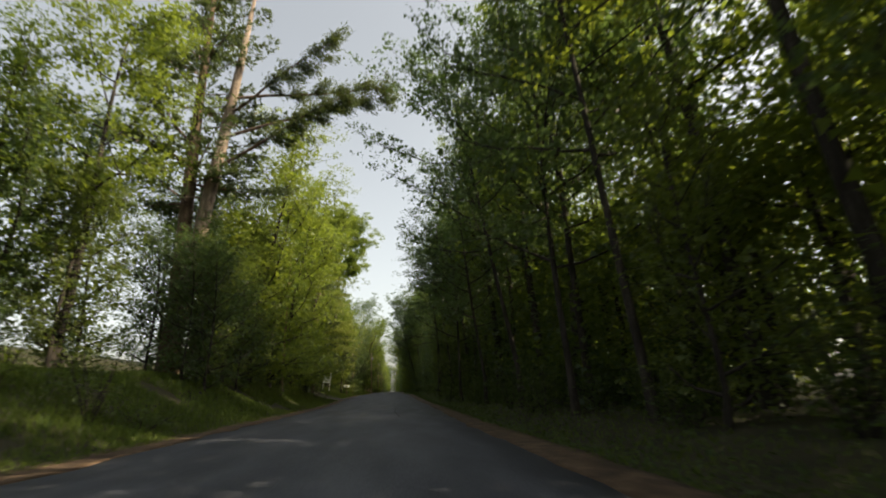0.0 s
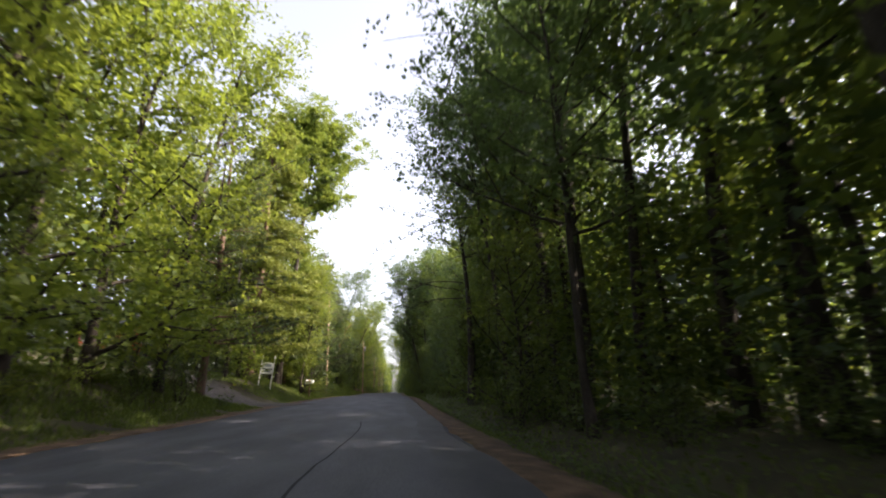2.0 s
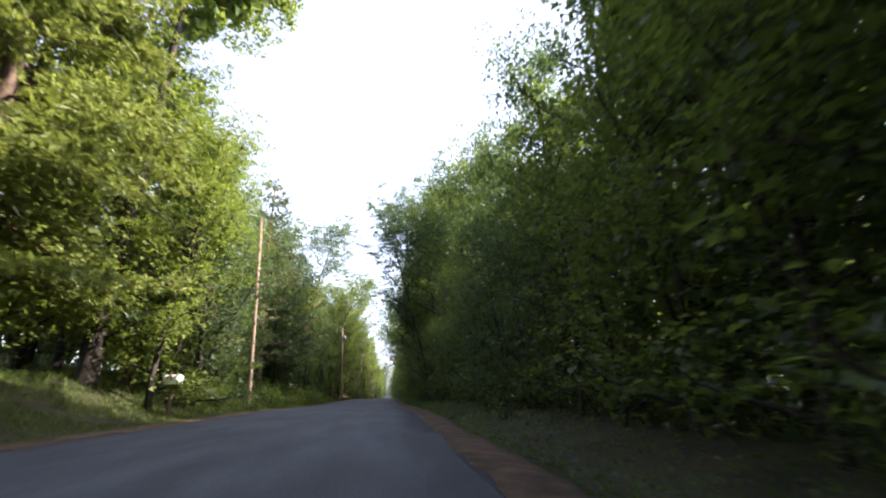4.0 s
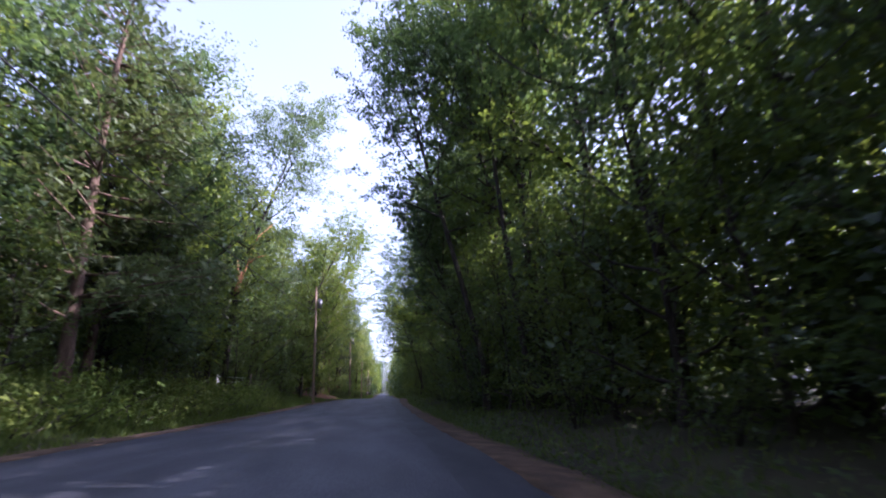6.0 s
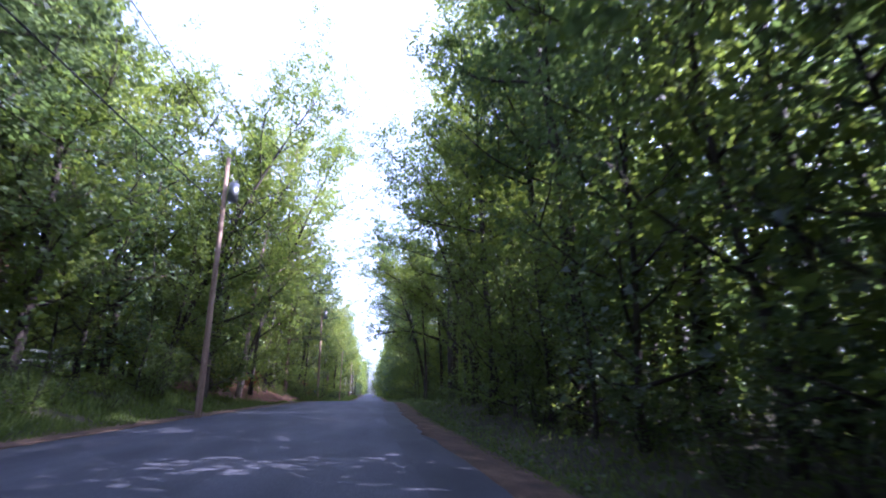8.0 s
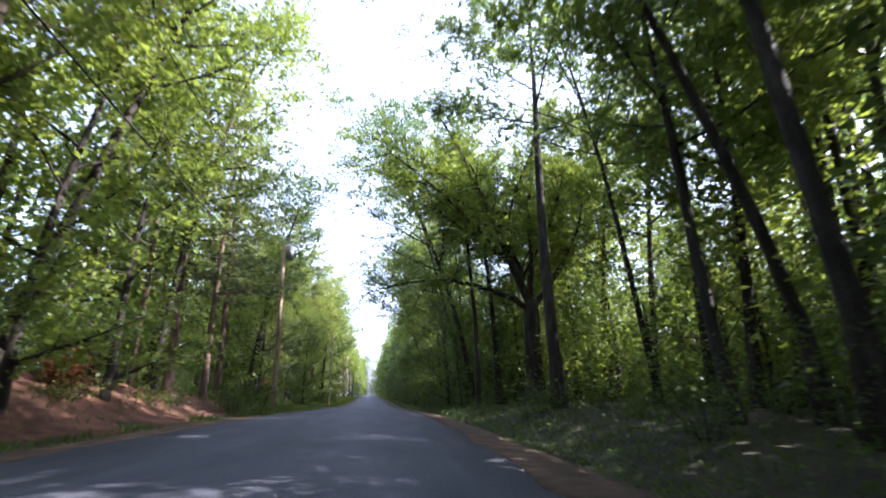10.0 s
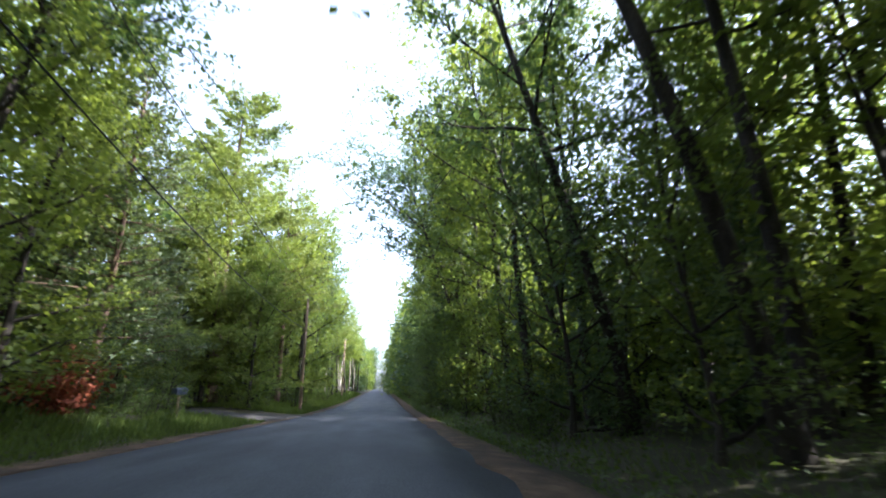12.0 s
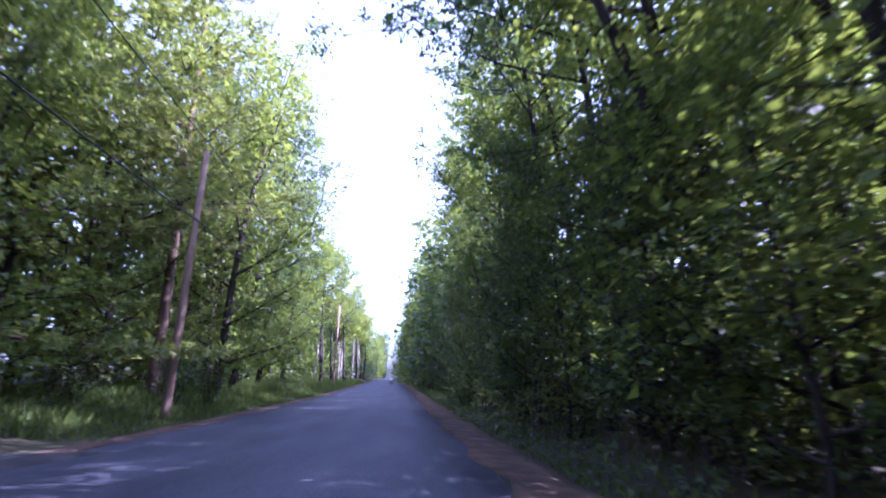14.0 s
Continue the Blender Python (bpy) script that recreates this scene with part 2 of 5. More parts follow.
def right_edge(y):
    return curve(y, (-60, 1.0), (18, 1.1), (40, 1.6), (97, 1.65), (125, 1.4), (144, 1.3), (162, 1.95), (180, 2.15), (200, 2.4), (240, 2.6), (600, 2.7))


def wood_left(y):
    """The line from which the trees on the bank stand back."""
    return curve(y, (-60, -6.0), (40, -6.2), (66, -7.2), (84, -6.6), (110, -6.9), (140, -6.4), (165, -6.1), (176, -5.2), (185, -5.0), (205, -3.9), (230, -3.2), (600, -3.2))


def wood_right(y):
    """The line from which the trees of the flat wood stand back."""
    return curve(y, (-60, 2.5), (100, 2.4), (130, 2.5), (165, 2.5), (200, 2.7), (600, 2.8))


def litter_edge(y):
    """The line down to which fallen leaves cover the steep bank."""
    return left_edge(y) - 1.3 - 0.35 * max(0, 158 - y) - 0.2 * max(0, y - 172)


def drive_dip(y):
    """1 in the mouth of the gravel drives, 0 elsewhere."""
    return max(math.exp(-((y - 68) / 5.0) ** 2), math.exp(-((y - 202.0) / 5.5) ** 2))


def ground_z(x, y):
    """Height of the ground; the road's bed lies a little lower."""
    le, re = left_edge(y), right_edge(y)
    wob = 0.12 * noise.noise(Vector((x * 0.35, y * 0.35, 0.0))) + 0.3 * noise.noise(Vector((x * 0.07, y * 0.07, 3.0)))
    if x < le:
        d = le - x
        high = curve(y, (-40, 2.1), (40, 2.1), (60, 1.6), (90, 1.5), (115, 1.5), (150, 1.3), (165, 1.5), (180, 1.2), (200, 0.55), (300, 0.5))
        slope = curve(y, (0, 0.02), (55, 0.05), (75, 0.15), (110, 0.15), (140, 0.05), (200, 0.02), (600, 0.02))
        high *= 1 - 0.8 * drive_dip(y)
        z = high * smooth((d - 0.5) / 5.5) + slope * min(60, max(0, d - 4)) + wob * smooth((d - 0.3) / 3)
        return z - 0.02 + rise(y)
    if x > re:
        d = x - re
        return rise(y) - 0.02 - 0.22 * math.exp(-((d - 1.8) / 0.9) ** 2) + 0.35 * smooth((d - 2) / 6) + 0.02 * min(40, d) + wob * smooth((d - 0.3) / 3)
    return rise(y) - 0.1


def build_ground():
    xs = sorted({-900, -400, -200, -120, -80, -60, -45, -36, -30, -26, *np.arange(-23, 18, 0.75).tolist(), 20, 23, 27, 33, 42, 60, 100, 200, 400, 900})
    ys = [-900, -300, -120, -60, -30, -15, *np.arange(-6, 330, 1.5).tolist(), *np.arange(330, 480, 10).tolist(), 500, 560, 650, 900, 1500]
    verts = []
    for y in ys:
        for x in xs:
            verts.append((x, y, ground_z(x, y)))
    w = len(xs)
    faces = [(j * w + i, j * w + i + 1, (j + 1) * w + i + 1, (j + 1) * w + i) for j in range(len(ys) - 1) for i in range(w - 1)]
    ob = new("ground", mesh_of("ground", verts, faces, SOIL, True))
    tagged(ob, "dark forest soil with leaf litter rising in banks", "ground", kind="structure")


def strip(name, left, right, z, mat, y0, y1, step, label, category, rows=5, crown=0.0, thick=0.12, wobble=0.0):
    """A strip along the road between two edges, with thickness; crown lifts its middle."""
    ys = np.arange(y0, y1 + step / 2, step)
    verts, faces = [], []
    per = rows + 2
    for k, y in enumerate(ys):
        a = left(y) + wobble * noise.noise(Vector((y * 0.6, 1.0, 0)))
        b = right(y) + wobble * noise.noise(Vector((y * 0.6, 9.0, 0)))
        verts.append((a, y, z(a, y) - thick))
        for i in range(rows):
            s = i / (rows - 1)
            x = a + (b - a) * s
            verts.append((x, y, z(x, y) + crown * (1 - (2 * s - 1) ** 2)))
        verts.append((b, y, z(b, y) - thick))
    for k in range(len(ys) - 1):
        for i in range(per - 1):
            q = k * per + i
            faces.append((q, q + 1, q + per + 1, q + per))
    ob = new(name, mesh_of(name, verts, faces, mat, True))
    return tagged(ob, label, category, kind="structure")


build_ground()
strip("road", left_edge, right_edge, lambda x, y: rise(y), ASPHALT, -60, 600, 1.5, "worn grey asphalt country road in tree shade", "road", 9, 0.05, 0.15, 0.22)
strip("shoulder_right", lambda y: right_edge(y) - 0.1, lambda y: right_edge(y) + 0.95, lambda x, y: ground_z(max(x, right_edge(y) + 0.01), y) + 0.03, SHOULDER, -60, 400, 0.75, "reddish leaf litter and sand along the asphalt", "shoulder", 5, 0.0, 0.1, 0.35)
strip("shoulder_left", lambda y: left_edge(y) - (0.9 if y < 190 else 0.45), lambda y: left_edge(y) + 0.1, lambda x, y: ground_z(min(x, left_edge(y) - 0.01), y) + 0.03, SHOULDER, -60, 400, 0.75, "sandy reddish litter at the asphalt edge", "shoulder", 5, 0.0, 0.1, 0.3)


# ---- trees ----
def limb_line(start, direction, length, rng, n=6, lift=0.25, wander=0.12):
    """A limb that leaves along direction, wanders and lifts or droops towards its tip."""
    p = np.array(start, float)
    d = np.array(direction, float)
    d /= np.linalg.norm(d)
    pts = [p.copy()]
    for _ in range(n - 1):
        d = d + rng.normal(size=3) * wander + np.array([0, 0, lift * 0.3])
        d /= np.linalg.norm(d)
        p = p + d * length / (n - 1)
        pts.append(p.copy())
    return np.array(pts)


def broadleaf(seed, height, radius, base, spread, leaves, size, leaf_mat, bark, lean=(0, 0), limbs=11, label="", droop=0.0, clump=0.46, core=1400, heart_size=0.27, folded=True):
    """A deciduous tree: tapered trunk with limbs and twigs as one part, leaf crown as another."""
    rng = np.random.default_rng(seed)
    tree = new("tree")
    wood = Tubes()
    n = 10
    s = np.linspace(0, 1, n)
    trunk = np.stack([lean[0] * s ** 1.3 + 0.18 * np.sin(s * 5 + seed), lean[1] * s ** 1.3 + 0.18 * np.cos(s * 4 + seed), height * 0.95 * s - 0.25], 1)
    trunk[0, :2] = trunk[0, :2] * 0 + trunk[1, :2] * 0.3
    rad = radius * (1 - 0.9 * s) ** 0.8
    rad[0] *= 1.35
    wood.add(trunk, rad, 9)
    tips, inner = [], []
    for i in range(limbs):
        f = base + (0.97 - base) * (i + rng.uniform(0.1, 0.9)) / limbs
        k = f * (n - 1)
        p = trunk[int(k)] + (trunk[min(n - 1, int(k) + 1)] - trunk[int(k)]) * (k % 1)
        a = i * 2.4 + rng.uniform(-0.5, 0.5)
        rel = (f - base) / (1 - base)
        ln = spread * (0.55 + 0.75 * math.sin(math.pi * min(1, rel * 0.75 + 0.2))) * rng.uniform(0.75, 1.2)
        d = (math.cos(a), math.sin(a), 0.25 + 0.8 * rel - droop)
        line = limb_line(p, d, ln, rng, 6, 0.3 - droop)
        r0 = max(0.015, radius * (1 - f) * 0.45 + 0.02)
        wood.add(line, np.linspace(r0, 0.012, 6), 4)
        tips += [line[3], line[4], line[5]]
        inner += [line[1], line[2], line[2], line[3], line[3], line[4]]
        for j in range(3):
            q = line[2 + j]
            d2 = (line[3 + min(j, 2)] - line[1 + j]) / (ln / 3) + rng.normal(size=3) * 0.7
            tw = limb_line(q, d2, ln * rng.uniform(0.35, 0.6), rng, 3, 0.1 - droop, 0.2)
            wood.add(tw, np.linspace(r0 * 0.4 + 0.006, 0.006, 3), 3)
            tips += [tw[1], tw[2]]
    tips = np.array(tips + [trunk[-1], trunk[-2]])
    # sprays of leaves hang in small tufts round the twig ends, full and sparse ones mixed
    tufts = np.repeat(tips, 4, 0) + np.clip(rng.normal(size=(len(tips) * 4, 3)), -1.7, 1.7) * np.array([1, 1, 0.6]) * clump
    amount = rng.uniform(0.08, 1.0, len(tufts)) ** 1.3
    pick = rng.choice(len(tufts), leaves, p=amount / amount.sum())
    cen = tufts[pick] + np.clip(rng.normal(size=(leaves, 3)), -2, 2) * np.array([1, 1, 0.45]) * clump * 0.42
    cen = cen[cen[:, 2] > 0.25]
    # broader sprays close to the limbs fill the heart of the crown
    heart = np.array(inner)[rng.integers(0, len(inner), core)] + np.clip(rng.normal(size=(core, 3)), -1.6, 1.6) * (0.42, 0.42, 0.45)
    heart = heart[heart[:, 2] > 0.4]
    part_data("trunk", wood.mesh("trunk", bark), tree)
    part_data("crown", leaf_mesh("crown", cen, leaf_mat, size, rng, 0.9, 0.75, None, heart, heart_size, folded), tree)
    return tagged(tree, label, "tree")


def pine(seed, height, radius, base, spread, tufts, leaf_mat, label, whorls=17, droop=0.12, bark=None, tuft=0.36, core=1500, taper=0.7):
    """A white pine: straight trunk, tiers of flat boughs, needle plumes along them."""
    rng = np.random.default_rng(seed)
    tree = new("pine_tree")
    wood = Tubes()
    s = np.linspace(0, 1, 10)
    trunk = np.stack([0.15 * np.sin(s * 4 + seed), 0.15 * np.cos(s * 3 + seed) - 0.15 * math.cos(seed), height * s - 0.25], 1)
    rad = radius * (1 - 0.93 * s) ** 0.85
    rad[0] *= 1.3
    wood.add(trunk, rad, 9)
    cen, along = [], []
    total = 0.0
    lines = []
    for i in range(whorls):
        f = base + (0.98 - base) * (i + 0.5) / whorls
        rel = (f - base) / (1 - base)
        z = height * f
        for j in range(rng.integers(4, 7)):
            a = rng.uniform(0, 2 * math.pi)
            ln = spread * (1 - rel) ** taper * rng.uniform(0.6, 1.15) + 0.5
            d = (math.cos(a), math.sin(a), 0.15 + 0.35 * rel - droop)
            line = limb_line((trunk[int(f * 9)][0], trunk[int(f * 9)][1], z), d, ln, rng, 6, 0.08, 0.07)
            wood.add(line, np.linspace(0.02 + radius * 0.22 * (1 - f), 0.008, 6), 3)
            lines.append((line, ln))
            total += ln
    heart = []
    for line, ln in lines:
        m = max(3, int(tufts * ln / total / 5))
        u = rng.uniform(0.16, 1.02, m) ** 0.8
        k = np.clip(u * 5, 0, 4.999)
        i0 = k.astype(int)
        p = line[i0] + (line[i0 + 1] - line[i0]) * (k - i0)[:, None]
        dirn = line[-1] - line[0]
        dirn /= np.linalg.norm(dirn)
        side = np.cross(dirn, (0, 0, 1))
        w = rng.normal(size=m) * (0.13 * ln + 0.1) * (1.2 - 0.65 * u)
        p = p + side * w[:, None] + np.array([0, 0, 1]) * (rng.normal(size=m) * 0.08 - 0.05 * np.abs(w))[:, None]
        way = dirn + side * np.sign(w)[:, None] * 0.8 + np.array([0, 0, 0.15 - 0.6 * droop])
        # each plume is a fan of five thin needle bundles
        way = np.repeat(way, 5, 0) + rng.normal(size=(m * 5, 3)) * 0.42
        cen.append(np.repeat(p, 5, 0) + way / np.linalg.norm(way, axis=1, keepdims=True) * tuft * 0.42)
        along.append(way)
        q = line[rng.integers(1, 5, max(2, int(core * ln / total)))]
        heart.append(q + rng.normal(size=q.shape) * (0.22, 0.22, 0.12))
    part_data("trunk", wood.mesh("trunk", bark or BARK_PINE), tree)
    part_data("crown", leaf_mesh("crown", np.concatenate(cen), leaf_mat, tuft, rng, 0.5, 0.19, np.concatenate(along), np.concatenate(heart), 0.24, False), tree)
    return tagged(tree, label, "tree")


def shrub(seed, height, spread, leaves, size, leaf_mat, label, category="shrub"):
    """A bush of many stems from one root, leafy from the ground up."""
    rng = np.random.default_rng(seed)
    bush = new("shrub")
    wood = Tubes()
    tips = []
    for i in range(9):
        a = i * 2.4 + rng.uniform(-0.4, 0.4)
        line = limb_line((0.1 * math.cos(a), 0.1 * math.sin(a), -0.1), (math.cos(a) * 0.55, math.sin(a) * 0.55, 1), height * rng.uniform(0.7, 1.1), rng, 6, 0.0, 0.15)
        line[:, :2] *= spread / height * 1.2
        wood.add(line, np.linspace(0.022, 0.006, 6), 3)
        tips += list(line[1:])
    tips = np.array(tips)
    pick = rng.integers(0, len(tips), leaves)
    cen = tips[pick] + rng.normal(size=(leaves, 3)) * np.array([spread, spread, height * 0.6]) * 0.24
    cen = cen[cen[:, 2] > 0.05]
    part_data("stem", wood.mesh("stem", BARK), bush)
    part_data("foliage", leaf_mesh("foliage", cen, leaf_mat, size, rng), bush)
    return tagged(bush, label, category)


def put(ob, x, y, scale=1.0, turn=None, group="", sink=0.0, tall=1.0):
    """A copy of a plant, standing on the ground."""
    a = rnd.uniform(0, 360) if turn is None else turn
    m = pose(x, y, ground_z(x, y) - sink, 0, 0, a) @ Matrix.Diagonal((scale, scale, scale * tall, 1))
    c = copy_thing(ob, m)
    if group:
        tagged(c, group=group)
    return c


def drop_model(ob):
    """Removes a plant that only served as the model of its copies."""
    for o in (*ob.children_recursive, ob):
        bpy.data.objects.remove(o)




def road_patch(name, a, b, y0, y1, mat, label):
    """A thin layer on the asphalt between two wavering lines."""
    verts, faces = [], []
    ys = np.arange(y0, y1, 0.8)
    for y in ys:
        for f in (a, b):
            x = f(y) + 0.3 * noise.noise(Vector((y * 0.16, round(f(0)) * 1.0, 2.0))) + 0.05 * noise.noise(Vector((y * 2.1, f(0), 6.0)))
            s = (x - left_edge(y)) / (right_edge(y) - left_edge(y))
            verts.append((x, y, rise(y) + 0.05 * (1 - (2 * s - 1) ** 2) + 0.006))
    for k in range(len(ys) - 1):
        faces.append((2 * k, 2 * k + 1, 2 * k + 3, 2 * k + 2))
    tagged(new(name, mesh_of(name, verts, faces, mat)), label, "road patch", kind="structure")


# two dark strips laid on the asphalt in place of shade
road_patch("road_patch", lambda y: right_edge(y) - 1.0, lambda y: right_edge(y) - 0.12, 22, 78, ASPHALT_SHADE, "darker asphalt strip standing for shade along the road's edge")
road_patch("road_patch", lambda y: right_edge(y) - 1.0, lambda y: right_edge(y) - 0.12, 92, 152, ASPHALT_SHADE, "darker asphalt strip standing for shade along the road's edge")
road_patch("tar_seam", lambda y: -1.25, lambda y: -1.21, 22, 52, TAR, "dark tar-filled seam in the asphalt")

rnd = random.Random(7)
grow = np.random.default_rng(5)
# models of the repeated plants
EDGE = [broadleaf(31 + i, 8.5 + 1.2 * i, 0.1, 0.04, 2.3, 3200, 0.14, (LEAF, LEAF_BLUE, LEAF)[i], BARK, (-0.3, 0), 18,
                  "leafy young tree with branches down to the ground", clump=0.42, core=1300, heart_size=0.22) for i in range(3)]
NEAR = [broadleaf(11 + i, 16.5 + i % 3, 0.17 + 0.03 * (i % 3), 0.36 + 0.06 * (i % 2), 3.2, 7000, 0.13, (LEAF, LEAF_BLUE)[i % 2], BARK,
                  (-0.4 - 0.35 * (i % 3), rnd.uniform(-1, 1)), 17, "slender deciduous tree with dark trunk beside the road", core=2200) for i in range(5)]
THIN = [broadleaf(41 + i, 17 + i, 0.17, 0.4, 3.4, 9500, 0.135, (LEAF_LIME, LEAF, LEAF_LIME)[i], BARK, (-1.0 - 0.5 * i, 0.5 * i), 13,
                  "tall open tree with a long dark trunk", core=1900, heart_size=0.25, folded=False) for i in range(3)]
LIME = [broadleaf(71 + i, 16 + i, 0.17, 0.05, 3.6, 9200, 0.135, LEAF_LIME, BARK, (1.0 + 0.3 * i, 0), 18,
                  "sunlit lime-green deciduous tree", clump=0.5, core=3000, folded=False) for i in range(3)]
SAPLING = [broadleaf(81 + i, 7 + i, 0.06, 0.06, 2.1, 2500, 0.13, LEAF_LIME, BARK, (0.3, 0), 13, "sapling with bright yellow-green leaves", core=250, heart_size=0.25) for i in range(2)]
PINES = [pine(111 + i, 16 + i, 0.2, 0.05 + 0.04 * i, 4.2, 9000, (NEEDLE, NEEDLE_DARK, NEEDLE_DARK)[i], "white pine with tiers of soft boughs", 22) for i in range(3)]
DENSE = [broadleaf(91 + i, 15 + i, 0.17, 0.04, 3.4, 8200, 0.135, (LEAF, LEAF_BLUE)[i], BARK, (0.4, 0), 19,
                   "dense dark-green deciduous tree leafy to the ground", clump=0.55, core=3600, folded=False) for i in range(2)]
OPEN_PINES = [pine(121 + i, 19 + i, 0.2, 0.28, 4.8, 6000, (NEEDLE, NEEDLE_DARK)[i], "tall open pine with airy level boughs", 13, 0.1, BARK_PINE, 0.38, 500) for i in range(2)]
SHRUBS = [shrub(131 + i, 1.5 + 0.4 * i, 1.2, 620, 0.11, SHRUB, "dense green roadside bush") for i in range(3)]
LOW = [shrub(141 + i, 0.75, 0.9, 480, 0.1, (SHRUB, GRASS)[i], "low green weeds on the bank", "weeds") for i in range(2)]
MODELS = EDGE + NEAR + THIN + LIME + DENSE + SAPLING + PINES + OPEN_PINES + SHRUBS + LOW

# x, y, radius kept free of random plants: signs, poles, boxes, the trees placed singly
CLEAR = [(-11.4, 77.4, 3.2), (-9.5, 74, 2.6), (-8.2, 86.5, 2.4), (-8.8, 98, 1.6), (-6.9, 141.3, 1.6), (-5.0, 172.3, 2.2), (-8.2, 195, 2.4), (-5.7, 211.5, 1.5),
         (-12, 28, 5.5), (-9.5, 22, 3.0), (-10, 83, 4.0), (-10.7, 129, 3), (-6.6, 204.5, 1), (4.1, 65.2, 2.2), (8.5, 169.3, 3.0), (8.4, 173.6, 3.4), (6.5, 171, 3), (5, 165, 2.5), (7.2, 180.5, 2)]


def free(x, y):
    if wood_left(y) - 1.6 < x < wood_right(y) + 1.2:
        return False
    if 0 < x < 11 and 157 < y < 173.5 or 0 < x < 7.5 and 173 < y < 179:
        return False
    if x < 0 and abs(y - 68 - 0.35 * (-7 - x)) < 4.5:
        return False
    if -16 < x < 0 and abs(y - 202.0) < 4.4:
        return False
    return all((x - a) ** 2 + (y - b) ** 2 > r * r for a, b, r in CLEAR)


# the sunny row takes lime leaves, so its backlight is partly colour
SECOND_ROW, SECOND_ROW_SUNNY, SECOND_ROW_LEFT = [], [], []


def right_wood():
    rnd.seed(101)
    y = -8.0
    while y < 232:
        thin = 140 < y < 202
        if (not thin and y > 66) or rnd.random() < (0.5 if 46 < y < 70 else 0.2 if 14 < y < 47 else 0.3):
            x = wood_right(y) + rnd.uniform(2.2, 3.1) + (1.0 if 68 < y < 112 else 0)
            if free(x, y):
                put(rnd.choice(EDGE), x, y, rnd.uniform(0.65, 1.05) * (0.75 if y > 198 else 1), rnd.uniform(-60, 60), group="young trees at the wood's edge")
        y += rnd.uniform(2.5, 3.6) * (1.15 if y < 66 else 1.0)
    y = -10.0
    while y < 235:
        x = wood_right(y) + rnd.uniform(3.4, 5.6) + (1.6 if 68 < y < 112 else 0)
        big = 1.35 if 98 < y < 150 else 1.0
        if y < 66:
            big, x = 1.24, x + 0.9
        if free(x, y):
            put(rnd.choice(THIN if 140 < y < 178 or y > 198 else THIN + NEAR if y < 24 else NEAR), x, y, big * rnd.uniform(0.88, 1.12), rnd.uniform(-45, 45), group="roadside wood")
        y += rnd.uniform(3.0, 4.4) if not 160 < y < 186 else 6.5
    y = -11.0
    while y < 215:
        x = wood_right(y) + 8.8 + rnd.uniform(-1.6, 1.6)
        if free(x, y) and not (158 < y < 192 and rnd.random() < 0.3):
            if not 190 < y < 200:
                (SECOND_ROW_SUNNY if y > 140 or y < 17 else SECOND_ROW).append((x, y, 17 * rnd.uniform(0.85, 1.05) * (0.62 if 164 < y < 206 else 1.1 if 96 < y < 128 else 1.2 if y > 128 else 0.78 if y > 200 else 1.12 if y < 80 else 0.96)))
        y += rnd.uniform(4.0, 5.2) * (0.72 if y < 100 else 1.0)
    y = -9.0
    while y < 152:
        x = wood_right(y) + 6.6 + rnd.uniform(-0.8, 0.8)
        if free(x, y):
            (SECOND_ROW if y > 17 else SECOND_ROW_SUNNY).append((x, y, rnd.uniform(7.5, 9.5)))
        y += rnd.uniform(2.2, 3.0)
    for k in range(16):
        x, y = rnd.uniform(10.5, 18), rnd.uniform(158, 200)
        if free(x, y):
            put(rnd.choice(SAPLING), x, y, rnd.uniform(0.8, 1.3), group="bright saplings")
    y = -6.0
    while y < 235:
        x = wood_right(y) + rnd.uniform(1.9, 6)
        if free(x, y):
            put(rnd.choice(SHRUBS), x, y, rnd.uniform(0.6, 1.2) * (0.6 if 155 < y < 186 else 1), group="undergrowth")
        y += rnd.uniform(1.3, 2.2)


def left_wood():
    rnd.seed(102)
    for row, (d, step) in enumerate(((4.0, 4.6), (7.6, 4.8))):
        y = -10.0 + row
        while y < 235:
            x = wood_left(y) - d + rnd.uniform(-0.9, 0.9)
            grassy = 106 < y < 150
            if grassy:
                x -= 4.0
            if 84 < y < 106:
                x -= 2.3
            if y > 210:
                x -= 3.2
            if y < 30:
                x -= 2.0
            if free(x, y) and (row or y > 25):
                size = 1.0
                if row:
                    if y > 25:
                        SECOND_ROW_LEFT.append((x, y, rnd.uniform(13, 17.5)))
                    y += step * rnd.uniform(0.7, 1.1)
                    continue
                if y < 62:
                    kind = rnd.choice(LIME)
                    size, x = 1.22, x - 1.0
                elif y < 104:
                    kind = rnd.choice(LIME + PINES)
                elif y < 140:
                    kind = rnd.choice(PINES[1:] + DENSE + DENSE)
                    size = 1.1
                elif y < 162:
                    kind = rnd.choice(LIME + DENSE[:1])
                elif y > 208:
                    kind = rnd.choice(LIME + DENSE)
                else:
                    kind = rnd.choice(LIME[:1] + OPEN_PINES + THIN[:1] if y < 182 else PINES + LIME[:1])
                    size = 0.9 if y < 182 else 0.8
                put(kind, x, y, size * rnd.uniform(0.85, 1.12), rnd.uniform(-50, 50), group="roadside wood")
            y += step * rnd.uniform(0.7, 1.1)
    y = -6.0
    while y < 235:
        x = wood_left(y) - rnd.uniform(2.4, 7.5)
        if free(x, y):
            put(rnd.choice(SHRUBS if rnd.random() < 0.45 else LOW), x, y, rnd.uniform(0.6, 1.15), group="undergrowth")
        y += rnd.uniform(1.0, 1.7)


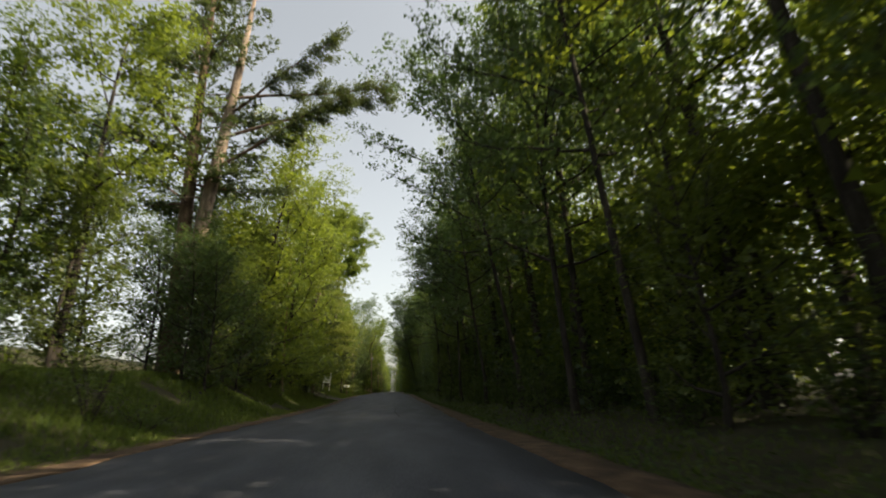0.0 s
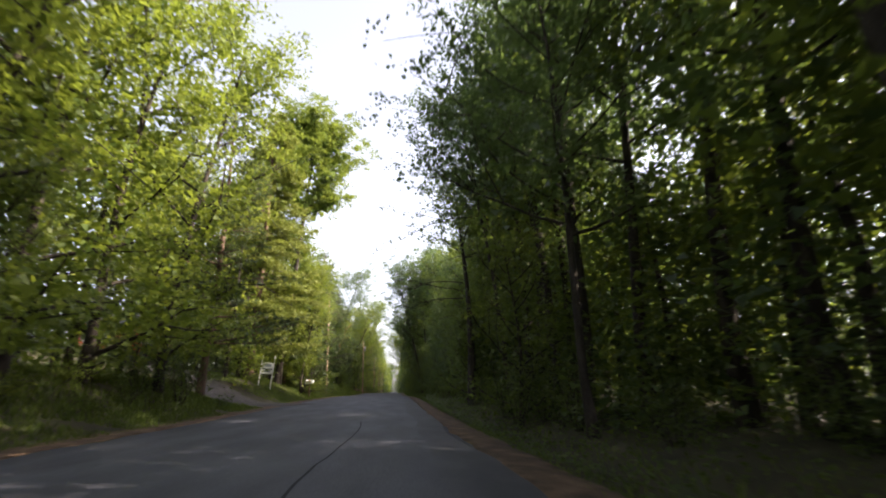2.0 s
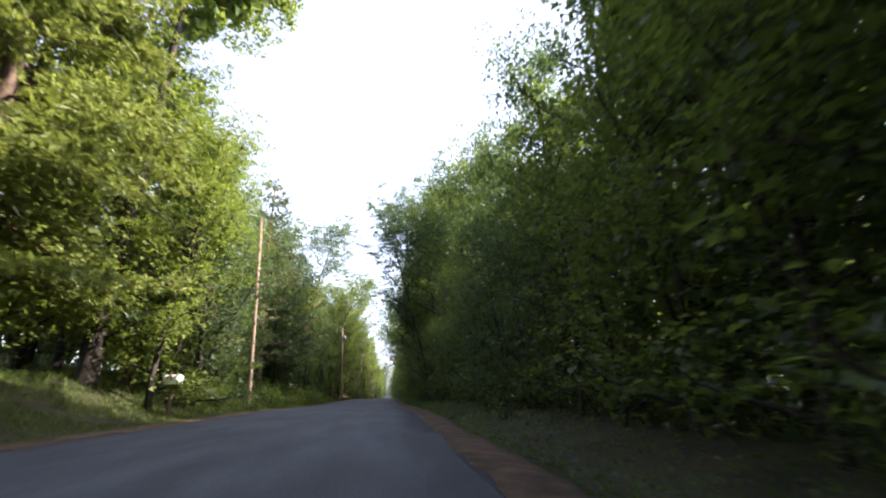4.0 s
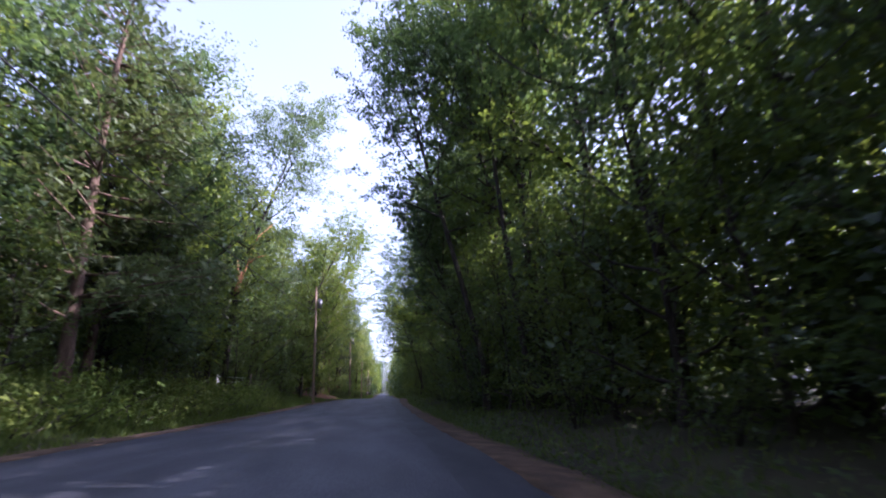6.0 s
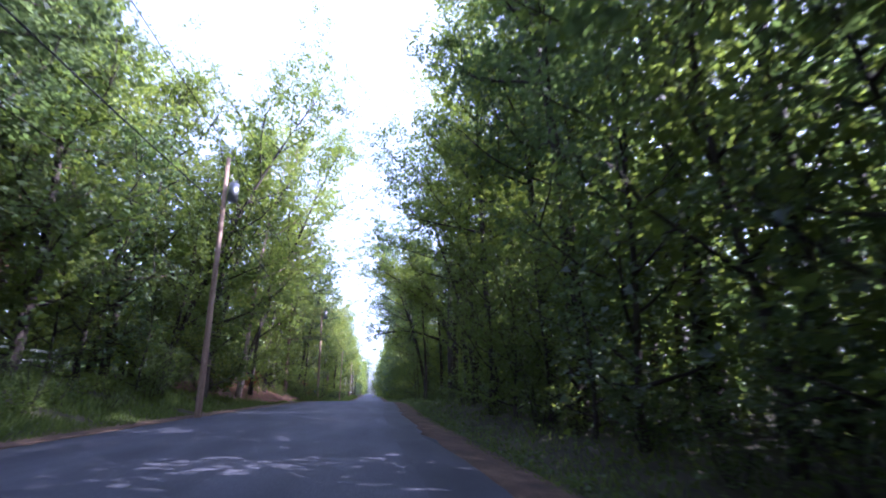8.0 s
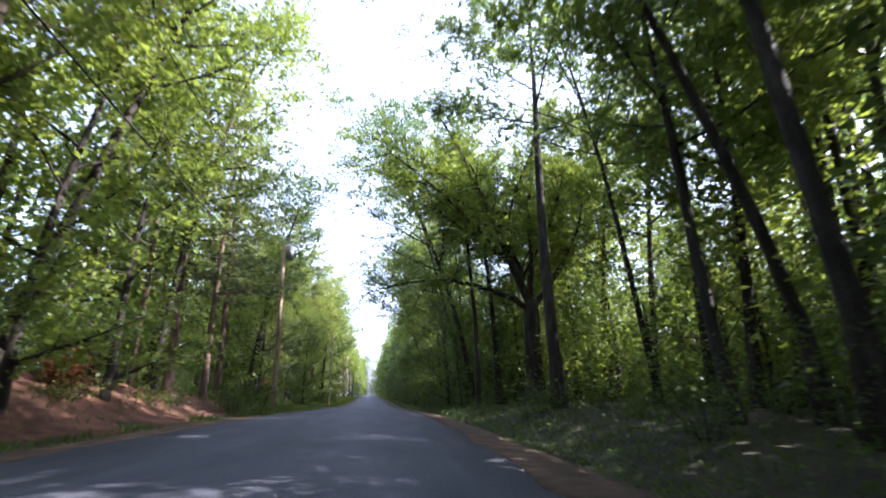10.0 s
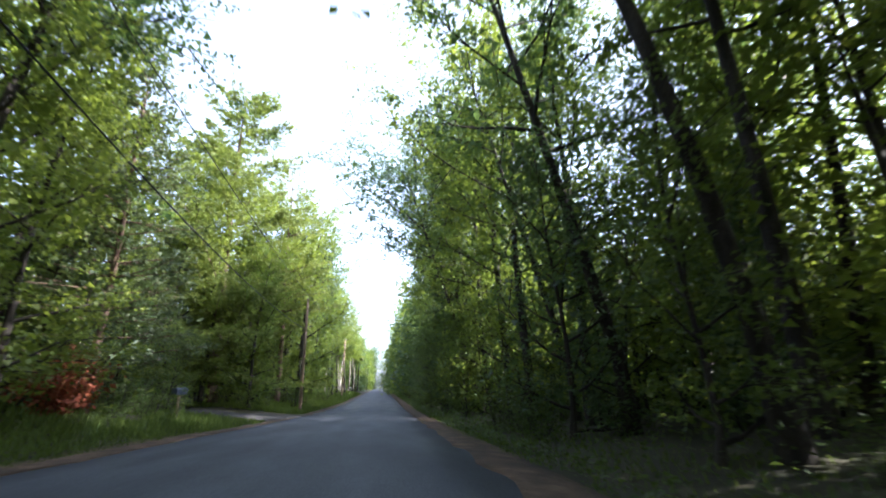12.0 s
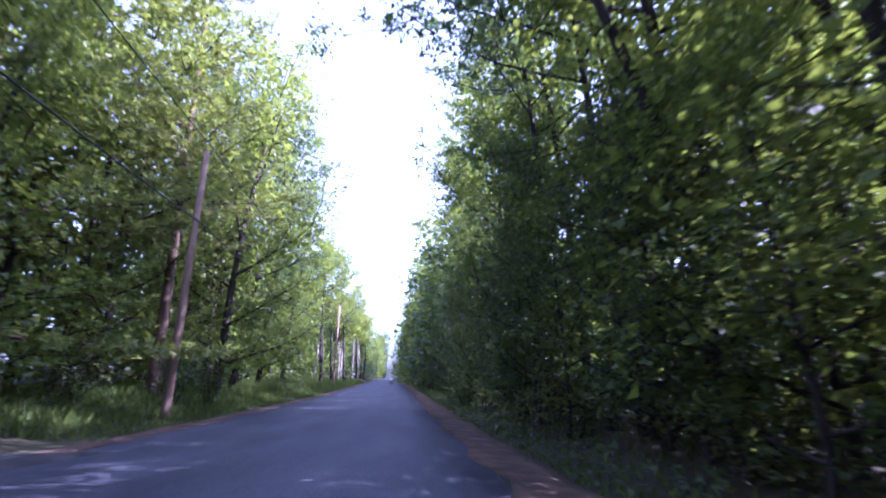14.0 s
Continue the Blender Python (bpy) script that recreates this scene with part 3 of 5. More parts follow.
# ---- trees that stand out, each placed by itself ----
def maple_round():
    """Tall maple with a round head well above the others."""
    t = broadleaf(201, 31.5, 0.34, 0.62, 4.7, 24000, 0.24, LEAF_ROUND, BARK, (2.4, 0), 26, "tall maple with a round sunlit head", clump=0.72, core=4200, heart_size=0.6)
    t.matrix_basis = pose(-12.4, 86.0, ground_z(-12.4, 86.0))
    for kind, x, y, s in ((LIME[0], -10.4, 89.5, 0.85), (LIME[1], -13.0, 93.5, 1.0), (LIME[2], -10.0, 86.8, 0.8), (LIME[1], -13.4, 87.5, 1.05), (EDGE[1], -9.9, 91.0, 1.2), (LIME[2], -16.8, 83.5, 1.25), (LIME[1], -15.4, 86.5, 1.2), (LIME[0], -15.5, 89, 1.1), (PINES[1], -10.6, 93, 0.8), (THIN[0], -20.5, 76.5, 1.2), (THIN[2], -24, 82, 1.25), (THIN[0], -27, 90, 1.3), (THIN[1], -18.6, 81.0, 1.1), (THIN[2], -22.4, 79.0, 1.15)):
        put(kind, x, y, s, 10, "roadside wood")


def tall_pine():
    """Old pine with two thick stems on the bank, lit on one side, long boughs over the verge."""
    t = pine(203, 32, 0.52, 0.3, 6.2, 22000, NEEDLE_DARK, "old tall pine with two scaly grey-brown stems on the bank", 17, 0.1, BARK_PINE, 0.42, 2600)
    rng = np.random.default_rng(77)
    w = Tubes()
    w.add(np.array([(0.3, -0.1, 1.6), (0.75, -0.25, 4.5), (1.15, -0.3, 9.5), (1.7, -0.3, 14.5), (2.2, -0.2, 20), (2.7, 0, 27)]), [0.4, 0.42, 0.4, 0.34, 0.25, 0.08], 10)
    for z, d, ln in ((8.2, (1, -0.4, 0.5), 2.2), (10.4, (-1, -0.6, 0.3), 2.0), (12.8, (0.6, -1, 0.4), 2.4), (15.2, (1, 0.3, 0.6), 2.8)):
        w.add(limb_line((0.2 + z * 0.1, -0.3, z), d, ln, rng, 5, 0.1, 0.12), np.linspace(0.07, 0.012, 5), 5)
    # paler copy of the pine bark: sun on this stem is painted in
    part_data("second_stem", w.mesh("second_stem", BARK_PALE_PINE), t, "second stem with sunlight put into its pale bark colour")
    t.matrix_basis = pose(-13.9, 28.5, ground_z(-13.9, 28.5))
    for z, ln, d in ((14.6, 11.0, (1, 0.05, 0.45)), (12.5, 9.0, (1, -0.3, 0.6)), (17.5, 10.0, (1, 0.1, 0.2)), (16.0, 8.5, (1, -0.2, 0.75))):
        w = Tubes()
        line = limb_line((1.4, -0.2, z), d, ln, rng, 8, -0.06, 0.06)
        w.add(line, np.linspace(0.12, 0.02, 8), 6)
        cen, along = [], []
        for k in range(3, 8):
            for _ in range(5):
                tw = limb_line(line[k], (1, rng.uniform(-1.2, 1.2), rng.uniform(-0.2, 0.5)), rng.uniform(0.7, 1.7), rng, 4, 0.05, 0.12)
                w.add(tw, np.linspace(0.025, 0.008, 4), 3)
                c = tw[rng.integers(1, 4, 90)] + rng.normal(size=(90, 3)) * (0.24, 0.24, 0.12)
                cen.append(c)
                along.append(np.tile(tw[3] - tw[0], (90, 1)) + rng.normal(size=(90, 3)) * 0.5)
        bough = part_data("long_bough", w.mesh("long_bough", BARK_PINE), t, "long bough with needle plumes at its end")
        part_data("needle_plume", leaf_mesh("needle_plume", np.concatenate(cen), NEEDLE_DARK, 0.34, rng, 0.5, 0.17, np.concatenate(along)), bough)


def drooping_pine():
    t = pine(207, 28, 0.4, 0.12, 7.0, 90000, NEEDLE, "pine with drooping yellow-green sunlit boughs", 34, 0.5, BARK_PINE, 0.4, 9000)
    t.matrix_basis = pose(-13.6, 80.1, ground_z(-13.6, 80.1))


def edge_pine():
    t = pine(209, 26, 0.34, 0.05, 8.0, 62000, NEEDLE, "white pine with level feathery boughs beside the drive", 28, 0.05, BARK_PINE, 0.4, 7500, 0.45)
    t.matrix_basis = pose(-12.0, 210.4, ground_z(-12.0, 210.4))


def broken_tree():
    """Tree with a forked trunk of bare orange-brown wood where it has split."""
    t = broadleaf(211, 23, 0.2, 0.36, 5.2, 21000, 0.15, LEAF_ASH, BARK, (5.2, 0), 22, "tall open-crowned tree leaning towards the road", clump=0.6, core=1500, heart_size=0.3)
    t.matrix_basis = pose(-13.4, 131.5, ground_z(-13.4, 131.5))
    z0 = ground_z(-11.2, 128.5)
    snag = new("split_trunk")
    w = Tubes()
    w.add(np.array([(0, 0, -0.2), (0.1, 0, 4), (0.22, 0, 7.1)]), [0.24, 0.2, 0.19], 8)
    part_data("trunk", w.mesh("trunk", BARK), snag)
    w = Tubes()
    w.add(np.array([(0.21, 0, 6.9), (0.25, 0, 7.6), (0.4, 0, 8.7)]), [0.2, 0.2, 0.1], 8)
    part_data("torn_wood", w.mesh("torn_wood", BARK_RED), snag, "bare orange wood where the trunk has split")
    for line in (((0.2, 0, 7.2), (0.8, 0, 9.3), (1.3, 0.1, 11.4), (2.4, 0.2, 12.6)), ((0.9, 0, 9.4), (1.5, -0.1, 9.8), (2.1, -0.1, 10.0)), ((0.3, 0, 7.8), (0.1, 0, 9.2), (-0.1, 0.1, 10.2))):
        w = Tubes()
        w.add(np.array(line), np.linspace(0.1, 0.02, len(line)), 6)
        part_data("limb", w.mesh("limb", BARK_RED), snag, "torn limb of bare orange wood")
    snag.matrix_basis = pose(-11.2, 128.5, z0)
    tagged(snag, "split tree trunk of bare orange-brown wood with torn limbs", "tree")


def dead_branch_tree():
    """Dark trunk at the wood's edge with grey leafless boughs reaching over the road."""
    rng = np.random.default_rng(17)
    x, y = 5.0, 65.5
    t = broadleaf(213, 16, 0.26, 0.66, 2.4, 3000, 0.17, LEAF, BARK, (-0.9, 0.2), 10, "dark tree with grey leafless boughs over the road", core=400)
    t.matrix_basis = pose(x, y, ground_z(x, y))
    for z, ln, dz in ((8.2, 4.4, 0.0), (7.1, 4.1, -0.22), (7.6, 4.6, -0.12)):
        w = Tubes()
        line = limb_line((-0.55, 0.1, z), (-1, -0.15 + rng.uniform(-0.25, 0.1), 0.25 + dz), ln, rng, 7, -0.22, 0.08)
        w.add(line, np.linspace(0.05, 0.008, 7), 5)
        for k in range(2, 7):
            for _ in range(3):
                tw = limb_line(line[k], (-1, rng.uniform(-0.9, 0.9), rng.uniform(-0.6, 0.4)), rng.uniform(0.6, 1.6), rng, 4, -0.15, 0.15)
                w.add(tw, np.linspace(0.014, 0.004, 4), 4)
        part_data("dead_bough", w.mesh("dead_bough", BARK), t, "leafless grey bough")


def leaning_trunk():
    """Thick bare trunk leaning towards the road."""
    t = broadleaf(217, 22, 0.3, 0.62, 5.2, 12000, 0.15, LEAF, BARK, (-0.5, -0.2), 11, "thick dark upright trunk at the roadside, crown high up")
    t.matrix_basis = pose(7.35, 166.6, ground_z(7.35, 166.6))


def big_oak():
    """Broad oak: stout short trunk that divides into long spreading limbs."""
    rng = np.random.default_rng(23)
    x, y = 8.7, 173.6
    oak = new("oak_tree")
    w = Tubes()
    w.add(np.array([(0.1, 0, -0.3), (0.05, 0, 0.5), (0, 0, 1.8), (0, 0, 3.6), (0.02, 0, 5.0), (0.05, 0.05, 5.9)]), [0.85, 0.62, 0.5, 0.47, 0.47, 0.42], 14)
    part_data("trunk", w.mesh("trunk", BARK), oak)
    tips, inner = [], []
    # main limbs: way, height at which they leave, length, thickness, lift
    limbs = (((-1, -0.1, 0.85), 5.2, 10.2, 0.2, -0.3), ((-0.42, -0.1, 1.25), 5.7, 13.5, 0.27, -0.02), ((0.75, -0.1, 0.95), 5.4, 8.0, 0.21, 0.25), ((0.05, 0.2, 1.3), 5.8, 12.0, 0.22, 0.1),
             ((-0.85, -0.35, 0.85), 7.2, 11.0, 0.14, -0.05), ((-0.95, 0.3, 0.75), 7.6, 10.8, 0.14, -0.08), ((-0.6, -0.8, 0.8), 7.8, 7.5, 0.11, 0.0), ((-0.8, 0.8, 0.7), 8.2, 7.5, 0.11, 0.0),
             ((0.5, -0.8, 0.8), 7.4, 6.5, 0.1, 0.1), ((0.5, 0.8, 0.9), 7.8, 6.5, 0.1, 0.1), ((-1, 0.0, 0.6), 10.2, 10.0, 0.11, -0.08), ((-0.9, -0.5, 0.7), 10.8, 9.5, 0.1, -0.05), ((-0.6, 0.7, 0.6), 11.4, 6.5, 0.09, 0.0),
             ((0.3, -0.5, 0.9), 11.0, 5.5, 0.08, 0.1))
    for d, z, ln, r, lift in limbs:
        w = Tubes()
        x0 = 0 if z < 7 else -0.22 * (z - 5.8)
        line = limb_line((x0, 0.05, z), d, ln, rng, 9, lift, 0.1)
        w.add(line, np.linspace(r, 0.025, 9), 8)
        tips += list(line[4:])
        inner += list(line[2:6])
        for k in range(3, 9):
            for _ in range(3):
                tw = limb_line(line[k], (line[8] - line[2]) / ln + rng.normal(size=3) * 0.7, rng.uniform(1.2, 2.8), rng, 5, 0.1, 0.2)
                w.add(tw, np.linspace(0.035, 0.007, 5), 5)
                tips += list(tw[2:])
        part_data("limb", w.mesh("limb", BARK), oak)
    tips, inner = np.array(tips), np.array(inner)
    tufts = np.repeat(tips, 3, 0) + rng.normal(size=(len(tips) * 3, 3)) * (0.5, 0.5, 0.3)
    amount = rng.uniform(0.05, 1.0, len(tufts)) ** 1.3
    pick = rng.choice(len(tufts), 36000, p=amount / amount.sum())
    heart = inner[rng.integers(0, len(inner), 3000)] + np.clip(rng.normal(size=(3000, 3)), -1.5, 1.5) * (0.45, 0.45, 0.35)
    part_data("crown", leaf_mesh("crown", tufts[pick] + np.clip(rng.normal(size=(len(pick), 3)), -2, 2) * (0.22, 0.22, 0.1), LEAF_LIME, 0.15, rng, 0.9, 0.75, None, heart[:1500], 0.3), oak)
    oak.matrix_basis = pose(x, y, ground_z(x, y))
    tagged(oak, "stout dark oak with long spreading limbs by the road", "tree")


def overhang(seed, x, y, height, lean, leaf, base=0.42, spread=4.2, leaves=8000, radius=0.18, bark=None):
    t = broadleaf(seed, height, radius, base, spread, int(leaves * 1.15), 0.145, leaf, bark or BARK, lean, 20, "maple whose leafy boughs hang over the road", core=1900)
    t.matrix_basis = pose(x, y, ground_z(x, y))


def pale_trunks():
    """Stand of slim pale trunks on the far verge."""
    for x, y, s in ((-9.7, 265, 0.8), (-8.6, 289, 1.0), (-9.6, 292, 1.0), (-9.1, 293.5, 0.9), (-7.4, 297, 1.05), (-6.6, 303, 1.0), (-7.6, 318, 1.1), (-11, 300, 1.0), (-8.2, 281, 0.9)):
        t = broadleaf(int(300 + y), 15 * s, 0.17, 0.55, 2.6, 700, 0.5, LEAF_LIME, BARK_PALE, (rnd.uniform(-0.3, 0.6), 0), 8, "slim tree with a pale bare trunk on the verge")
        t.matrix_basis = pose(x, y, ground_z(x, y))
        tagged(t, group="pale trunks")


# ---- stuff: what nobody could count ----
def soup(name, verts, tris, mats, index, label, category):
    """One joined mesh of many triangles."""
    me = bpy.data.meshes.new(name)
    me.vertices.add(len(verts))
    me.vertices.foreach_set("co", np.asarray(verts, np.float32).ravel())
    me.loops.add(len(tris) * 3)
    me.loops.foreach_set("vertex_index", np.asarray(tris, np.int32).ravel())
    me.polygons.add(len(tris))
    me.polygons.foreach_set("loop_start", np.arange(0, len(tris) * 3, 3, dtype=np.int32))
    for m in mats:
        me.materials.append(m)
    me.polygons.foreach_set("material_index", np.asarray(index, np.int32))
    me.update(calc_edges=True)
    return tagged(new(name, me), label, category, kind="stuff")


def blades(c, t, nor, ln, wd):
    """Three-cornered blades, broad at the base: vertices and triangles."""
    n = len(c)
    s = np.cross(nor, t)
    v = np.empty((n, 3, 3))
    v[:, 0] = c - t * ln * 0.5 - s * wd
    v[:, 1] = c - t * ln * 0.45 + s * wd
    v[:, 2] = c + t * ln * 0.5 - nor * ln * 0.12
    return v.reshape(-1, 3), np.arange(n * 3).reshape(n, 3)


def unit(v):
    return v / (np.linalg.norm(v, axis=1, keepdims=True) + 1e-9)


def leaf_cloud(cen, size):
    n = len(cen)
    nor = grow.normal(size=(n, 3))
    nor[:, 2] = np.abs(nor[:, 2]) + 1.0
    nor = unit(nor)
    t = grow.normal(size=(n, 3))
    t = unit(t - (t * nor).sum(1, keepdims=True) * nor)
    ln = (size * grow.uniform(0.6, 1.4, n))[:, None]
    return blades(cen, t, nor, ln, ln * 0.42)


def back_woods(name, spots, leaves, size, mats, label):
    """Trees deep in the wood and far along the road, joined."""
    V, F, M, base = [], [], [], 0
    for k, (x, y, h) in enumerate(spots):
        z = ground_z(x, y)
        ring, quads = tube_arrays([(x, y, z - 0.3), (x + 0.2, y, z + h * 0.4), (x, y + 0.2, z + h * 0.85)], [0.2, 0.14, 0.04], 5)
        tri = np.array([t for q in quads if len(q) == 4 for t in ((q[0], q[1], q[2]), (q[0], q[2], q[3]))])
        V.append(ring), F.append(tri + base), M.append(np.zeros(len(tri), int))
        base += len(ring)
        blobs = np.clip(grow.normal(size=(16, 3)), -1.6, 1.6) * (1.5, 1.5, 0) + (x, y, 0)
        blobs[:, 2] = z + h * grow.uniform(0.05, 0.98, 16)
        fade = 1.15 - 0.6 * (blobs[:, 2] - z) / h
        blobs[:, :2] = (x, y) + (blobs[:, :2] - (x, y)) * fade[:, None]
        c = blobs[grow.integers(0, 16, leaves)] + np.clip(grow.normal(size=(leaves, 3)), -1.8, 1.8) * (1.0, 1.0, 0.8)
        v, f = leaf_cloud(c, size)
        V.append(v), F.append(f + base), M.append(np.full(len(f), 1 + k % (len(mats) - 1)))
        base += len(v)
    soup(name, np.concatenate(V), np.concatenate(F), mats, np.concatenate(M), label, "woods")


def undergrowth_stuff():
    """Low leaves between the trunks."""
    n = 110000
    y = grow.uniform(-8, 330, n)
    right = grow.uniform(size=n) < 0.6
    d = grow.uniform(3.0, 26, n)
    x = np.array([wood_right(a) + b if r else wood_left(a) - 4.5 - b for a, b, r in zip(y, d, right)])
    lump = np.array([0.5 + 0.5 * noise.noise(Vector((a * 0.3, b * 0.3, 5.0))) for a, b in zip(x, y)])
    g = np.array([ground_z(a, b) for a, b in zip(x, y)])
    open_drive = (x < 0) & (np.abs(y - 68 - 0.35 * (-7 - x)) < 4.5)
    early = (x < 0) & (y < 34) & (grow.uniform(size=n) < 0.7)
    keep = ~open_drive & ~early
    z = g + grow.uniform(0, 1, n) ** 1.3 * (0.8 + 3.6 * lump) * np.where((y > 155) & (y < 188), 0.55, 1.0)
    c = np.stack([x, y, z], 1)[keep]
    m = 26000
    y2 = grow.uniform(-8, 260, m)
    x2 = np.array([right_edge(a) for a in y2]) + 0.95 + grow.exponential(1.5, m)
    lump2 = np.array([0.5 + 0.5 * noise.noise(Vector((a * 0.7, b * 0.7, 11.0))) for a, b in zip(x2, y2)])
    z2 = np.array([ground_z(a, b) for a, b in zip(x2, y2)]) + grow.uniform(0, 1, m) * (0.1 + 0.75 * lump2) * np.clip((x2 - 2.0) / 1.5, 0.25, 1)
    v, f = leaf_cloud(np.concatenate([c, np.stack([x2, y2, z2], 1)]), np.concatenate([np.full(len(c), 0.15), np.full(m, 0.09)]))
    soup("undergrowth", v, f, [SHRUB], np.zeros(len(f), int), "dark leafy undergrowth between the trunks", "undergrowth")


def grass_stuff():
    """Grass and weeds on the banks and verges."""
    n = 320000
    y = grow.uniform(0, 1, n) ** 1.15 * 290 + 2
    right = grow.uniform(size=n) < 0.14
    d = np.where(right, 0.6 + grow.exponential(1.5, n), 0.55 + grow.uniform(0, 1, n) ** 1.25 * 8.5)
    x = np.array([right_edge(a) + b if r else left_edge(a) - b for a, b, r in zip(y, d, right)])
    patch = np.array([0.5 + 0.5 * noise.noise(Vector((a * 0.5, b * 0.4, 8.0))) for a, b in zip(x, y)])
    red_bank = (x < np.array([litter_edge(a) for a in y])) & (y > 149) & (y < 175) & (grow.uniform(size=n) < 0.93)
    drive = (x < 0) & (np.abs(y - 68 - 0.35 * (-7 - x)) < 3.6) | (x < 0) & (np.abs(y - 201.6 - 0.25 * (-4 - x)) < 3.4 + 2.2 * np.exp(-np.abs(x + 4.2) / 1.2))
    keep = (patch > 0.3) & ~red_bank & ~drive
    x, y, patch, d, right = x[keep], y[keep], patch[keep], d[keep], right[keep]
    n = len(x)
    z = np.array([ground_z(a, b) for a, b in zip(x, y)])
    lush = np.array([curve(b, (0, 0.4), (60, 0.4), (72, 0.28), (88, 0.32), (100, 0.55), (118, 0.8), (135, 0.6), (160, 0.4), (190, 0.5), (300, 0.45)) for b in y])
    ln = (lush * (0.35 + 0.75 * patch) * np.clip(d / 2.0, 0.3, 1.0) * grow.uniform(0.5, 1.2, n) * np.where(right, 0.5, 1.0))[:, None]
    t = unit(np.concatenate([grow.normal(size=(n, 2)) * 0.4, np.ones((n, 1))], 1))
    nor = grow.normal(size=(n, 3))
    nor = unit(nor - (nor * t).sum(1, keepdims=True) * t)
    v, f = blades(np.stack([x, y, z], 1) + t * ln * 0.42, t, nor, ln, 0.014 + ln * 0.032)
    broad = (grow.uniform(size=n) < 0.22).astype(int)
    soup("grass", v, f, [GRASS, SHRUB], broad, "green grass and weeds on the verge and bank", "grass")


right_wood()
left_wood()
for k in range(34):
    sx, sy = rnd.uniform(4.6, 13), rnd.uniform(159, 178)
    if min(abs(sx - 9.6) + abs(sy - 169.4), abs(sx - 8.5) + abs(sy - 173.9)) > 1.6:
        put(rnd.choice(SHRUBS), sx, sy, rnd.uniform(0.3, 0.55), group="undergrowth")
maple_round()
tall_pine()
drooping_pine()
edge_pine()
broken_tree()
dead_branch_tree()
leaning_trunk()
big_oak()
overhang(250, 6.2, 59.0, 18.5, (-3.2, 0), LEAF_BLUE, 0.6, 4.2, 8000, 0.15)
overhang(221, 7.6, 57.0, 21, (-1.2, 0), LEAF_BLUE, 0.6, 3.6)
overhang(248, 5.6, 113.0, 21, (-2.0, 0), LEAF_BLUE, 0.55, 4.0, 8000, 0.15)
overhang(249, 5.2, 12.0, 20, (-2.4, 0), LEAF_BLUE, 0.38, 4.6, 8000, 0.14)
for k, (nx, ny) in enumerate(((6.4, 213.0), (7.0, 218.0), (6.6, 224.0))):
    put(DENSE[k % 2], nx, ny, 0.85, 50 * k, "roadside wood")
overhang(229, 5.0, 24, 20, (-3.4, 0), LEAF_BLUE, 0.4, 5.0, 8000, 0.14)
overhang(252, 6.8, 116.5, 22, (-3.8, 0), LEAF_BLUE, 0.42, 5.2, 13000, 0.2)
overhang(222, 4.8, 117.5, 23, (-5.4, 0), LEAF_BLUE, 0.42, 4.6, 15000)
overhang(223, 5.0, 121.5, 12, (-3.2, 0), LEAF_BLUE, 0.4, 3.6, 12000)
overhang(224, 6.6, 206.5, 18, (-2.2, 0), LEAF_BLUE, 0.5, 6.4, 7000, 0.15)
overhang(225, 6.4, 211.5, 19, (-1.6, 0), LEAF_BLUE, 0.5, 6.8, 8000, 0.16)
put(OPEN_PINES[0], -9.8, 170.3, 1.05, 10, "roadside wood")
for k, (nx, ny) in enumerate(((11.0, 183.0), (13.2, 187.0), (14.6, 181.0), (12.5, 178.0))):
    put(THIN[k % 3], nx, ny, 0.95, 70 * k, "roadside wood")
put(PINES[1], -12.3, 195.4, 1.08, 60, "roadside wood")
for k, (nx, ny, ns) in enumerate(((-14.4, 207.4, 1.1), (-9.0, 234.0, 1.05), (-9.2, 243.0, 1.05), (-11.6, 190.6, 0.8))):
    put(LIME[k % 3], nx, ny, ns, 20 * k, "roadside wood")
for k, (nx, ny, ns) in enumerate(((-7.2, 254.0, 1.05), (-7.4, 266.0, 1.1), (-6.8, 278.0, 1.15), (-6.6, 300.0, 1.15), (-9.6, 272.0, 1.1))):
    put(THIN[k % 3], nx, ny, ns, 20 * k, "roadside wood")
# low dense trees that wall in the road
for k in range(17):
    ny = 202.5 + 2.9 * k
    put(DENSE[k % 2], 5.6 + 0.5 * (k * 7 % 3) - 0.01 * (ny - 202), ny, 0.44 + 0.05 * (k * 5 % 4), 70 * k, "low trees walling in the road")
for nx, ny, ns in ((8.4, 205.0, 0.62), (8.8, 209.5, 0.66), (7.4, 199.0, 0.4), (7.8, 192.0, 0.42), (7.4, 187.5, 0.36), (8.6, 182.0, 0.4)):
    put(DENSE[1], nx, ny, ns, 40 * nx, "low trees walling in the road")
overhang(241, 8.2, 191.5, 18, (-4.6, 0), LEAF_LIME, 0.45, 5.4, 8500, 0.17)
overhang(242, 7.2, 185.0, 21, (-5.6, 0), LEAF_BLUE, 0.42, 5.2, 10000, 0.2)
overhang(243, 7.8, 201.0, 18, (-3.0, 0), LEAF_LIME, 0.42, 4.4, 6500, 0.14)
for ny in (176.5, 180.5, 206, 211):
    put(THIN[int(ny) % 3] if ny < 200 else NEAR[1], 11.6 + (ny % 3) * 0.5, ny, 0.9, 20 * (ny % 4), "roadside wood")
overhang(244, 8.6, 180.5, 19, (-2.0, 0), LEAF_LIME, 0.5, 4.2, 6500, 0.24)
overhang(226, 6.4, 178.8, 22, (-7.0, 0), LEAF_BLUE, 0.4, 5.4, 12000, 0.2)
overhang(253, 6.4, 203.0, 17, (-4.8, 0), LEAF_BLUE, 0.58, 6.0, 7000, 0.15)
